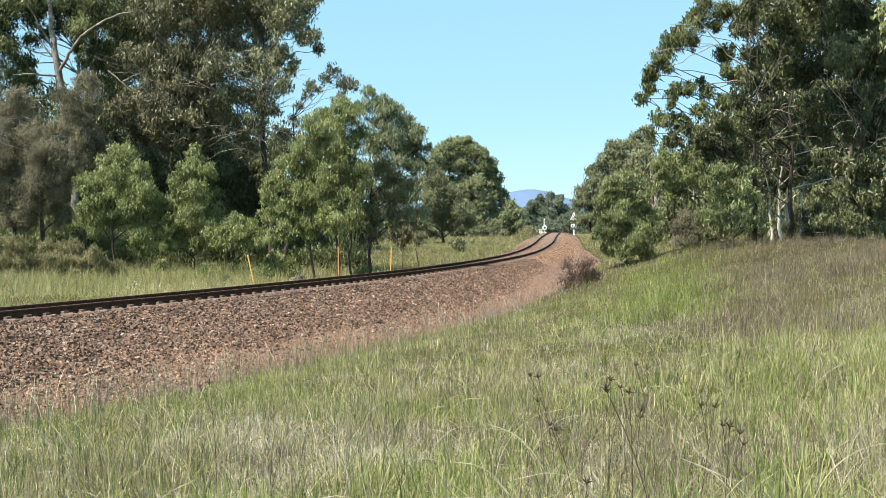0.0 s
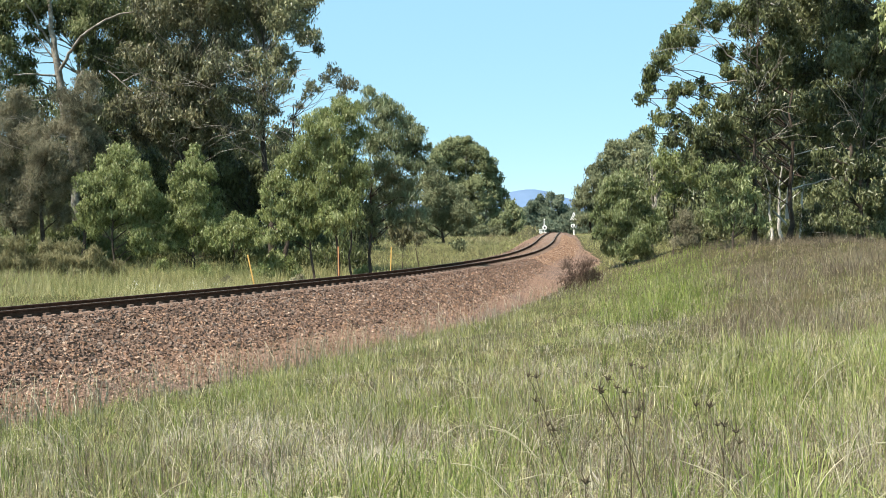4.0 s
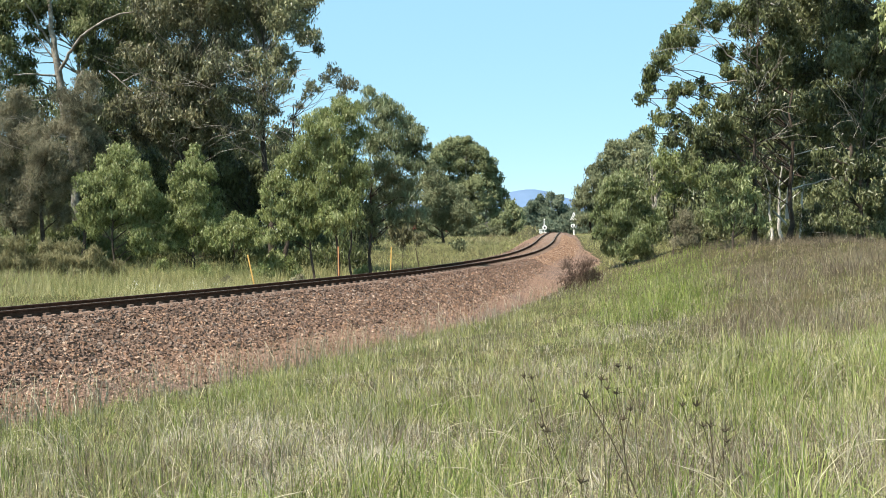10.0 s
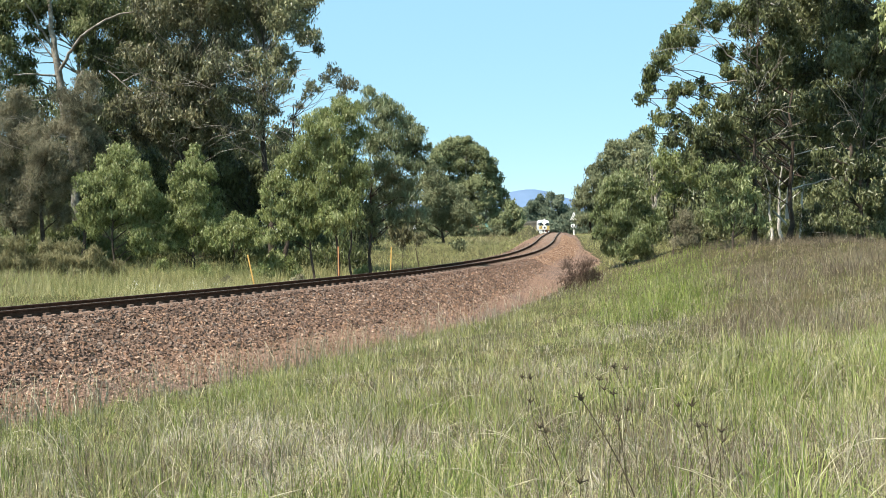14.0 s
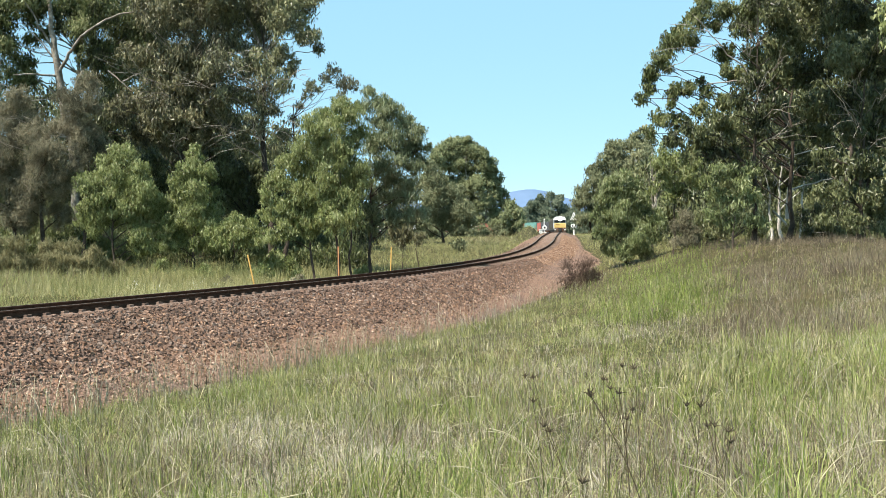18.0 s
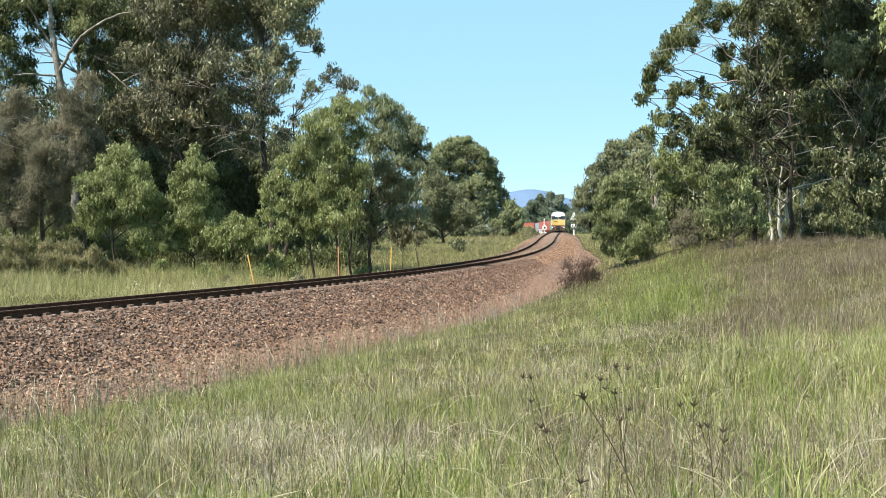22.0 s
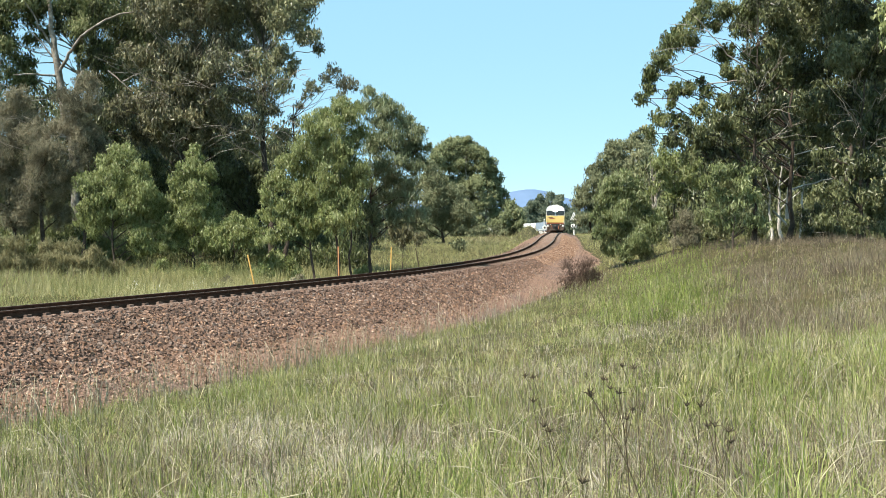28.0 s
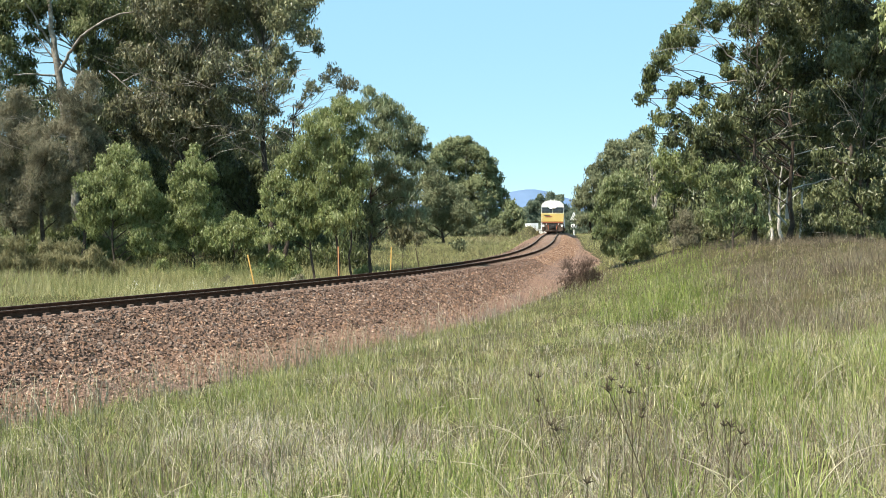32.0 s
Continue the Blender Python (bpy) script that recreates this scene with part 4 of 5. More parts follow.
tree("she_oak", 0.1, 118, [(-0.6, 7.2, 1.24), (0.9, 5.7, 1.37), (-1.2, 5.4, 1.37), (-0.3, 3.2, 1.37), (1.9, 3.8, 1.24), (-1.6, 8.5, 0.87), (-2.7, 2.9, 1.24), (2.8, 2.7, 0.81), (0.9, 2.4, 0.87), (-4.3, 6.0, 1.37), (-3.1, 6.6, 1.24), (-4.0, 3.5, 1.37), (-5.3, 2.3, 1.24), (-5.9, 5.4, 1.37)],
     0.3, 0.09, M["needle_green"], M["bark_dark"], "dark feathery she-oaks at the edge of the field", cover=2.8, trunk=0.15, droop=0.5, seed=20, twigs=50)
tree("gum_tree", 4.4, 190, [(-1.3, 16.4, 1.7), (-3.5, 15.6, 1.7), (1.0, 15.6, 1.7), (-5.3, 13.7, 1.9), (-2.3, 13.2, 2.0), (0.7, 12.7, 2.0), (3.2, 13.0, 1.7), (-6.3, 10.2, 1.9), (-3.8, 9.7, 2.0), (-0.8, 9.2, 2.0), (2.2, 9.4, 2.0), (4.7, 10.4, 1.5), (5.7, 8.0, 1.4), (3.4, 6.7, 1.7), (0.7, 6.0, 1.8), (-2.3, 6.2, 1.8), (-5.3, 6.7, 1.9), (-6.8, 6.2, 1.7), (6.7, 6.0, 1.2), (4.7, 4.4, 1.2), (-3.8, 3.5, 1.3), (-1.3, 3.3, 1.0), (2.0, 3.3, 0.9), (2.5, 14.6, 1.2), (-5.0, 15.2, 1.3), (-0.2, 17.0, 1.0), (-2.8, 17.0, 1.0), (4.0, 12.0, 1.1)],
     0.4, 0.2, M["leaf_far"], M["bark"], "broad dome-shaped gum tree beyond the field", cover=6.0, trunk=0.3, seed=21, stems=((0, 0), (2.6, 0.5), (-2.5, 1.0)), twigs=60, depth=1.1, spray=0.44, tilt=1.4, droop=0.4)
tree("gum_tree", 12.6, 183, [(-1.0, 5.6, 1.06), (0.1, 4.5, 0.96), (0.7, 3.4, 0.87), (-0.7, 3.7, 1.06), (-1.9, 3.7, 0.96), (-2.9, 2.8, 0.96), (-4.1, 2.6, 0.87), (-1.3, 2.5, 0.96), (0.3, 2.6, 0.96)],
     0.38, 0.2, M["leaf_far"], M["bark_dark"], "small green gum tree at the end of the field", cover=2.8, trunk=0.15, seed=42)
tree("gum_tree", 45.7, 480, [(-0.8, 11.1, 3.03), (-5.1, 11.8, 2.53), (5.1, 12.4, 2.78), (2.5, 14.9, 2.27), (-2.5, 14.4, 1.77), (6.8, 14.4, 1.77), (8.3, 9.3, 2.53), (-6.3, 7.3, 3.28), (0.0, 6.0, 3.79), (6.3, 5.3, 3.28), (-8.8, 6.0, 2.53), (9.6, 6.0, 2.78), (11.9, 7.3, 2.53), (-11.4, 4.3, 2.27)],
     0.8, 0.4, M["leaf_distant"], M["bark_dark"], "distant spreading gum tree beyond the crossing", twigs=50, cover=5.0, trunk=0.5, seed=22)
# trees and bushes on the camera's side
tree("she_oak", 20.6, 130, [(-3.8, 6.4, 0.89), (-4.1, 5.0, 0.89), (-2.7, 8.7, 0.75), (-2.1, 7.4, 1.23), (-3.1, 5.5, 1.23), (-1.8, 9.2, 0.75), (0.0, 11.7, 1.03), (-0.7, 10.1, 1.23), (1.4, 11.7, 1.16), (1.0, 9.4, 1.51), (2.7, 12.7, 0.89), (3.6, 13.7, 0.55), (3.1, 10.8, 1.37), (4.1, 12.2, 1.03), (2.7, 8.4, 1.51), (-0.7, 7.7, 1.51), (-1.7, 5.2, 1.37), (0.3, 5.7, 1.51), (-3.1, 3.3, 1.09), (-0.7, 3.3, 1.51), (-4.0, 2.9, 0.75), (4.4, 9.1, 1.37), (4.4, 6.4, 1.64)],
     0.34, 0.11, M["needle_green"], M["bark_dark"], "tall dense she-oaks along the railway", cover=3.4, trunk=0.22, tilt=1.2, seed=23, stems=((0, 0), (2.4, 0.5), (-2.2, 0.4)))
tree("bush", 10.6, 62, [(-0.3, 5.1, 0.49), (-0.9, 4.5, 0.55), (0.2, 4.5, 0.59), (-1.2, 3.7, 0.59), (-0.3, 3.6, 0.72), (0.9, 3.7, 0.59), (-1.5, 2.7, 0.52), (-0.6, 2.6, 0.72), (0.6, 2.6, 0.78), (1.5, 2.9, 0.59), (2.0, 2.3, 0.42), (-1.5, 1.8, 0.49), (-0.6, 1.6, 0.72), (0.6, 1.6, 0.72), (1.5, 1.6, 0.52), (-1.0, 0.9, 0.39), (-0.1, 0.8, 0.52), (1.0, 0.8, 0.49)],
     0.16, 0.045, M["leaf_bush"], M["bark_dark"], "bushy green gum sapling leafy to the ground", category="bush", cover=3.1, trunk=0.08, seed=24)
tree("sapling", 12.5, 58, [(-0.6, 6.3, 0.4), (-0.9, 5.5, 0.46), (0.0, 5.8, 0.52), (-0.5, 4.7, 0.55), (0.5, 5.0, 0.52), (1.1, 5.6, 0.4), (-1.1, 4.2, 0.34), (0.3, 4.1, 0.46), (1.2, 4.5, 0.46), (-0.3, 3.8, 0.34)],
     0.18, 0.055, M["leaf_fresh"], M["bark_dark"], "thin-stemmed green gum sapling on the bank", cover=2.4, trunk=0.08, seed=25)
tree("she_oak", 12.8, 57, [(0.1, 2.8, 0.36), (-0.2, 2.2, 0.45), (0.4, 2.0, 0.45), (0.1, 1.4, 0.51), (-0.5, 1.4, 0.33), (0.8, 1.4, 0.3)],
     0.22, 0.02, M["needle"], M["bark_dark"], "small feathery grey-green she-oak on the bank", cover=2.2, trunk=0.04, seed=131, droop=-0.3)
reaching_gum = tree("gum_tree", 15.4, 48, [(-3.8, 12.2, 0.38), (-4.1, 11.4, 0.48), (-4.8, 10.8, 0.56), (-5.2, 10.3, 0.51), (-4.3, 10.4, 0.3), (-5.7, 9.6, 0.43), (-6.1, 9.0, 0.4), (-5.4, 9.2, 0.23), (-6.2, 8.4, 0.3), (-6.6, 7.9, 0.3), (-5.1, 8.2, 0.38), (-4.5, 8.3, 0.33), (-3.9, 8.7, 0.23), (-3.7, 8.2, 0.33), (-5.3, 7.6, 0.23), (-5.8, 7.0, 0.38), (-6.2, 6.4, 0.28), (-4.9, 6.9, 0.48), (-3.9, 7.3, 0.43), (-2.8, 11.8, 0.51), (-2.1, 10.9, 0.61), (-2.7, 9.9, 0.45), (-3.3, 11.1, 0.25), (-1.6, 11.8, 0.66), (-2.1, 9.0, 0.51), (-2.8, 9.1, 0.3), (-1.4, 9.8, 0.61), (-2.9, 7.7, 0.4)],
     0.17, 0.058, M["leaf_olive"], M["bark_dark"], "gum tree with pale limbs and drooping leaf clusters", cover=3.3, trunk=0.12, seed=26, droop=0.9, tilt=0.45)
tree("gum_tree", 13.3, 46, [(0.8, 11.2, 0.73), (1.0, 10.0, 0.63), (2.1, 11.4, 0.73), (2.1, 10.1, 0.68), (3.0, 11.2, 0.73), (0.1, 8.3, 0.53), (1.1, 8.8, 0.58), (2.2, 8.8, 0.63), (0.6, 7.4, 0.44), (-0.1, 7.0, 0.44), (-1.1, 6.4, 0.48), (-2.3, 6.0, 0.48), (-1.6, 5.4, 0.48), (-0.6, 5.6, 0.48), (-3.5, 5.9, 0.36), (-2.8, 5.3, 0.39), (2.1, 7.3, 0.58), (3.1, 9.0, 0.63), (2.7, 6.1, 0.48), (2.5, 12.4, 0.85), (0.6, 12.4, 0.73), (1.8, 6.2, 0.39), (-1.8, 6.7, 0.44), (-0.8, 7.6, 0.44), (-2.7, 6.3, 0.39), (0.2, 6.3, 0.44)],
     0.18, 0.062, M["leaf_shade"], M["bark_dark"], "slender gum tree with leaf clusters darkened for shade", cover=3.8, limb_mat=M["bark_dark"], bare=7, trunk=0.11, seed=36, droop=0.9, tilt=0.45, depth=1.6)
tree("gum_tree", 16.9, 44, [(-0.3, 11.0, 0.74), (0.8, 11.0, 0.65), (-0.5, 9.6, 0.65), (0.6, 9.6, 0.6), (-0.9, 8.9, 0.56), (0.2, 8.7, 0.6), (1.2, 8.7, 0.56), (-0.0, 7.5, 0.46), (1.0, 7.3, 0.51), (-1.0, 7.3, 0.56), (-0.3, 6.1, 0.51), (0.8, 5.9, 0.56), (-1.2, 5.0, 0.46), (-0.0, 4.8, 0.51), (1.0, 4.6, 0.56), (-0.7, 3.6, 0.46), (0.4, 3.4, 0.51), (-1.4, 3.6, 0.37), (1.1, 2.9, 0.51), (-0.3, 2.4, 0.42), (-1.4, 2.4, 0.37), (0.8, 1.8, 0.37), (1.8, 10.1, 0.93), (1.8, 6.9, 0.93), (1.8, 3.9, 0.93)],
     0.18, 0.062, M["leaf_shade"], M["bark_dark"], "dense dark gum tree with pale mottled limbs", cover=4.0, limb_mat=M["bark_dark"], bare=12, trunk=0.1, seed=28, droop=0.9, stems=((0, 0), (0.6, 0.4)), depth=1.8, tilt=0.3)
white_gum = tree("gum_tree", 16.5, 52, [(-0.2, 5.7, 0.49), (0.9, 5.8, 0.55), (1.1, 4.2, 0.49), (-1.2, 5.0, 0.49), (-1.3, 3.9, 0.44), (2.0, 4.4, 0.44), (0.3, 6.3, 0.44), (1.4, 5.3, 0.44), (-0.6, 6.6, 0.38)],
     0.17, 0.055, M["leaf_shade"], M["bark_white"], "white-trunked gum tree with broken lower limbs", cover=2.0, bare=5, trunk=0.1, seed=27, stems=((0, 0), (-0.5, 0.4)), droop=0.9)
tree("sapling", 12.3, 45.5, [(-0.8, 4.4, 0.41), (-0.2, 4.6, 0.41), (0.3, 3.9, 0.43), (-0.7, 3.6, 0.43), (0.0, 3.1, 0.48), (0.9, 3.4, 0.38), (-0.8, 2.7, 0.36), (-0.1, 2.3, 0.38), (0.9, 2.4, 0.38), (1.4, 2.3, 0.29), (0.8, 4.6, 0.36)],
     0.17, 0.05, M["leaf_bush"], M["bark_dark"], "leafy green gum sapling among the gum trees", cover=2.4, trunk=0.06, seed=34)
tree("sapling", 16.5, 49, [(-0.1, 2.6, 0.36), (0.2, 1.9, 0.34), (0.6, 3.0, 0.34), (-0.5, 2.1, 0.28), (1.2, 2.0, 0.31)],
     0.17, 0.05, M["leaf_shade"], M["bark"], "leafy sapling under the gum trees darkened for shade", cover=2.2, trunk=0.05, seed=35)
tree("gum_tree", 11.6, 27, [(-0.5, 7.6, 0.26), (-0.6, 7.2, 0.2), (-0.3, 7.8, 0.34), (-0.1, 7.1, 0.31), (-0.5, 6.8, 0.14)],
     0.15, 0.05, M["leaf_fresh"], M["bark"], "gum tree with bright leaves hanging close by", cover=1.3, trunk=0.08, seed=43, simple=False, droop=1.2)
# backing trees; dark leaf colour stands for the shade behind the gaps
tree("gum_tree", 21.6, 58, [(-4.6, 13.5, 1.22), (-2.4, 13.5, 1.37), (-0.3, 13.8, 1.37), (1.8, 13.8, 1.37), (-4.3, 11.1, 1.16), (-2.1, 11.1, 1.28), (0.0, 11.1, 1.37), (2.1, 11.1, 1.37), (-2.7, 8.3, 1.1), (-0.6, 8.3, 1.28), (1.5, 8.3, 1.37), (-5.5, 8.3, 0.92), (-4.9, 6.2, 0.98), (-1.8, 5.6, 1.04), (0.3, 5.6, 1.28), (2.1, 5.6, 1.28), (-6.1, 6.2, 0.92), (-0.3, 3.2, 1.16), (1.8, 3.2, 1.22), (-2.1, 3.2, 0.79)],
     0.27, 0.11, M["leaf_shade"], M["bark_dark"], "tall dark gum tree deep in the stand", cover=2.0, trunk=0.2, seed=44, depth=1.0)
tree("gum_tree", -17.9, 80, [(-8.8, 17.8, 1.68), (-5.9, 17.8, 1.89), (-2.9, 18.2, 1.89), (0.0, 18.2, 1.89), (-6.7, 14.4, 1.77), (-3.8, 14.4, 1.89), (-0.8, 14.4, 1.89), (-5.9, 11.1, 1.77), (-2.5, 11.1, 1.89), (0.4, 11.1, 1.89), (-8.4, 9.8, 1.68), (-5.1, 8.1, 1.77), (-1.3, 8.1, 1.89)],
     0.3, 0.12, M["leaf_shade"], M["bark_dark"], "tall dark gum tree deep in the wood", cover=2.0, trunk=0.3, seed=45, depth=1.0)
# added tree, out of view: its crown only shades the stand below
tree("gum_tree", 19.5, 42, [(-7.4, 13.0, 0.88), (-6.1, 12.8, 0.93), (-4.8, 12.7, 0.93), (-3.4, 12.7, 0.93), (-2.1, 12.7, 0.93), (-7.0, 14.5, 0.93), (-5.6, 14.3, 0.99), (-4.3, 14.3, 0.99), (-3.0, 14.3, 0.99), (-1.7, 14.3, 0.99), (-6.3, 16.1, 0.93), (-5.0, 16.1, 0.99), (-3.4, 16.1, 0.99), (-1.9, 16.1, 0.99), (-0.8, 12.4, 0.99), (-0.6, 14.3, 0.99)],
     0.22, 0.09, M["leaf_shade"], M["bark_dark"], "unseen tall gum tree added to shade the stand", cover=1.3, trunk=0.16, seed=46, depth=1.2)

limbs_on(pale_gum, [((0, -0.1, 6.0), (-0.75, -1.0, 11.2), 0.36, 0.3), ((-0.75, -1.0, 11.2), (-1.5, -1.2, 17.4), 0.26, 0.1), ((-0.9, -1.1, 12.1), (-3.3, -2.4, 12.0), 0.08, 0.03), ((-0.9, -1.1, 12.3), (1.0, -2.4, 14.4), 0.11, 0.08), ((1.0, -2.4, 14.4), (2.6, -2.6, 15.4), 0.08, 0.07), ((2.6, -2.6, 15.4), (4.8, -2.6, 16.0), 0.07, 0.04), ((-1.1, -1.1, 13.6), (-2.6, -2.2, 16.6), 0.09, 0.04), ((0.5, -2.6, 10.7), (1.3, -3.0, 12.2), 0.09, 0.08), ((2.8, -2.8, 12.2), (4.3, -3.0, 10.9), 0.045, 0.025), ((-1.0, -1.1, 13.0), (-2.4, -1.6, 14.8), 0.06, 0.03), ((3.6, -2.4, 11.6), (5.4, -2.6, 12.3), 0.04, 0.02)], M["bark"], "thick pale grey limb", 5)
limbs_on(reaching_gum, [((0.1, 0, 5.2), (-1.6, -1.2, 7.0), 0.06, 0.05), ((-1.6, -1.2, 7.0), (-4.0, -1.5, 6.9), 0.05, 0.02), ((-1.2, -1.0, 6.2), (-4.6, -1.2, 10.0), 0.045, 0.015), ((-3.2, -1.2, 8.6), (-6.3, -1.0, 8.4), 0.02, 0.008), ((-3.4, -1.2, 8.7), (-6.0, -1.2, 7.4), 0.02, 0.008), ((-3.8, -1.2, 9.2), (-5.6, -1.0, 9.6), 0.018, 0.008)], M["bark"], "pale bare limb", 6)
limbs_on(white_gum, [((0.0, -0.5, 1.2), (0.15, -0.9, 4.6), 0.10, 0.06), ((0.3, -0.6, 0.5), (-0.9, -1.2, 1.6), 0.07, 0.04), ((0.1, -0.8, 2.6), (1.9, -1.2, 3.1), 0.04, 0.02), ((0.6, -0.6, 0.2), (0.7, -0.8, 3.0), 0.06, 0.04), ((0.1, -0.9, 4.2), (2.0, -1.2, 4.6), 0.035, 0.015), ((0.15, -0.9, 4.0), (-1.2, -1.2, 4.4), 0.03, 0.012)], M["bark_white"], "white peeling limb", 7)
shrubs([(-22.4, 53.6, 1.0, 2.3), (-21.2, 53.2, 1.0, 2.5), (-19.9, 53.6, 1.0, 2.3), (-18.7, 53.4, 1.0, 2.4), (-17.5, 53.8, 0.9, 2.0), (-16.6, 54.6, 0.6, 1.2), (-23.6, 54.0, 1.0, 2.3)], M["scrub"], "soft brown-olive scrub in the grass", 300, 0.2, 0.028, 2.2)
shrubs([(-10.6, 52.6, 0.35, 0.5), (-6.9, 51.6, 0.5, 0.6)], M["needle"], "low dead brown shrub in the grass", 310, 0.2, 0.028, 2.0)
shrubs([(-12.4, 56, 0.5, 0.9), (-9.2, 55.2, 0.6, 0.9), (-7.4, 54.6, 0.5, 0.7), (-14.8, 56.8, 0.6, 1.2), (-4.2, 57, 0.6, 0.9), (-9.1, 58, 0.8, 1.7), (-8.3, 57.5, 0.7, 1.4)], M["leaf_fresh"], "low green gum shrub at the saplings' feet", 140, 0.17, 0.055)
shrubs([(4.2, 172, 1.6, 2.2), (6.2, 176, 1.5, 2.4), (9.4, 182, 1.8, 2.3), (11.9, 186, 1.8, 2.2), (13.7, 192, 1.5, 2.0), (1.5, 172, 2.2, 2.6), (-1.5, 168, 2.2, 3.0), (14.6, 203, 1.6, 2.2), (1.5, 95, 0.7, 1.1), (-1.8, 150, 2.0, 2.0), (-5.5, 130, 2.2, 2.6), (-9.5, 120, 2.6, 3.2)], M["needle_green"], "scrubby dark olive shrub at the edge of the field", 40, 0.34, 0.14, 2.0)
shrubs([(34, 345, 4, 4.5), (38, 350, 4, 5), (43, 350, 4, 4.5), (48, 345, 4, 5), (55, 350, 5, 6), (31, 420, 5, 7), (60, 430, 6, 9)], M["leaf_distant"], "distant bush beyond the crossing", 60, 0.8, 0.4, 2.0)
shrubs([(-20.5, 63, 2.2, 2.6), (-30, 66, 2.4, 2.4), (-17, 66, 2.4, 3.2), (-13, 68, 2.4, 3.4), (-9, 70, 2.4, 3.2), (-26, 72, 3, 4), (-32, 62, 2.0, 2.2), (-6.5, 66, 2.0, 2.6), (-26.5, 65, 2.2, 3.2), (-23.6, 66, 2.2, 3.4), (-29.5, 68, 2.4, 3.4), (-20.6, 67, 2.2, 3.2)], M["leaf_olive"], "dark shrub under the trees of the wood", 160, 0.2, 0.06, 1.6)
shrubs([(15.2, 62, 1.6, 2.4), (17.5, 60, 1.6, 2.2), (20.5, 58, 2.0, 2.6), (21.5, 63, 2.0, 3.2), (18.8, 65, 2.0, 3.4), (23.8, 62, 2.0, 3.0), (18.8, 47, 1.2, 1.4), (16.5, 56, 1.4, 1.8)], M["leaf_shade"], "dark shrub under the gum trees on the bank", 180, 0.2, 0.06, 1.6)
# woods behind, their shade put into the dark leaf colour
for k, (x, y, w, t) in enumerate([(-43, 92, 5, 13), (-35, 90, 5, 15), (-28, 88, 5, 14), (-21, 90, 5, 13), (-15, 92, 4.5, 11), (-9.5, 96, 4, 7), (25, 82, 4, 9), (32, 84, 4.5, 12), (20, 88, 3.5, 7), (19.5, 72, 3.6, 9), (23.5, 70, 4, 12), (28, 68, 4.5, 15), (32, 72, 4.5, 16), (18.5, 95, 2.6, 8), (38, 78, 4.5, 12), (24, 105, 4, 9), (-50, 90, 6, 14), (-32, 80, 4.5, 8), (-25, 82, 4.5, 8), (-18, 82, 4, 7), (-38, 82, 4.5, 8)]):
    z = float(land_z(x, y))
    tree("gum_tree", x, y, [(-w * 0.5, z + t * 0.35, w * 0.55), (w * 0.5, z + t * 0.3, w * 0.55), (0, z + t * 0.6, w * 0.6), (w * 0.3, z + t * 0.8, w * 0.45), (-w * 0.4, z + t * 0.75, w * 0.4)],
         0.4, 0.16, M["leaf_shade"], M["bark_dark"], "dark gum tree in the wood behind", trunk=0.22, seed=60 + k, twigs=40, cover=2.2)
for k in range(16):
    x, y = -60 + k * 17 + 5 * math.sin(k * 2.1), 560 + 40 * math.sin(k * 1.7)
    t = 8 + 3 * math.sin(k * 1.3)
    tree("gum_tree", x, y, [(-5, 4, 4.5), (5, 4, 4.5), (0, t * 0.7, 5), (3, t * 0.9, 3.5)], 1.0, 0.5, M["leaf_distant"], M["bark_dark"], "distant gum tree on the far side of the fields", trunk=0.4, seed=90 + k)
tree("shrub", 6.2, 49, [(-0.5, 0.35, 0.42), (0.3, 0.5, 0.42), (0.0, 0.0, 0.5), (0.6, -0.1, 0.4), (-0.5, -0.3, 0.4)],
     0.09, 0.03, M["weed_leaf"], M["weed"], "dark reddish-brown half-dead shrub by the gravel", "shrub", cover=1.0, trunk=0.02, seed=130, stems=((0, 0), (0.3, 0.1), (-0.3, 0.1)))


dead = tagged(new("dead_tree"), "bare pale dead tree with upright branches", "tree")
dead.matrix_basis = pose(12.95, 66, float(land_z(12.95, 66)) - 0.1)
_r = np.random.default_rng(77)
sheet("trunk", *limb(_r, (0, 0, 0), (0.1, 0, 5.2), 0.07, 0.04, 0.0, 8, 6), M["bark"], dead, smooth=True)
for k in range(9):
    a, z0 = -0.6 + 0.15 * k, 2.4 + 0.3 * (k % 5)
    sheet("branch", *limb(_r, (0.02 * z0, 0, z0), (a * 1.3 + 0.1, 0.3 * math.sin(k * 2.0), z0 + 2.4 + 0.3 * (k % 4)), 0.03, 0.008, 0.05, 6, 5), M["bark"], dead, smooth=True)


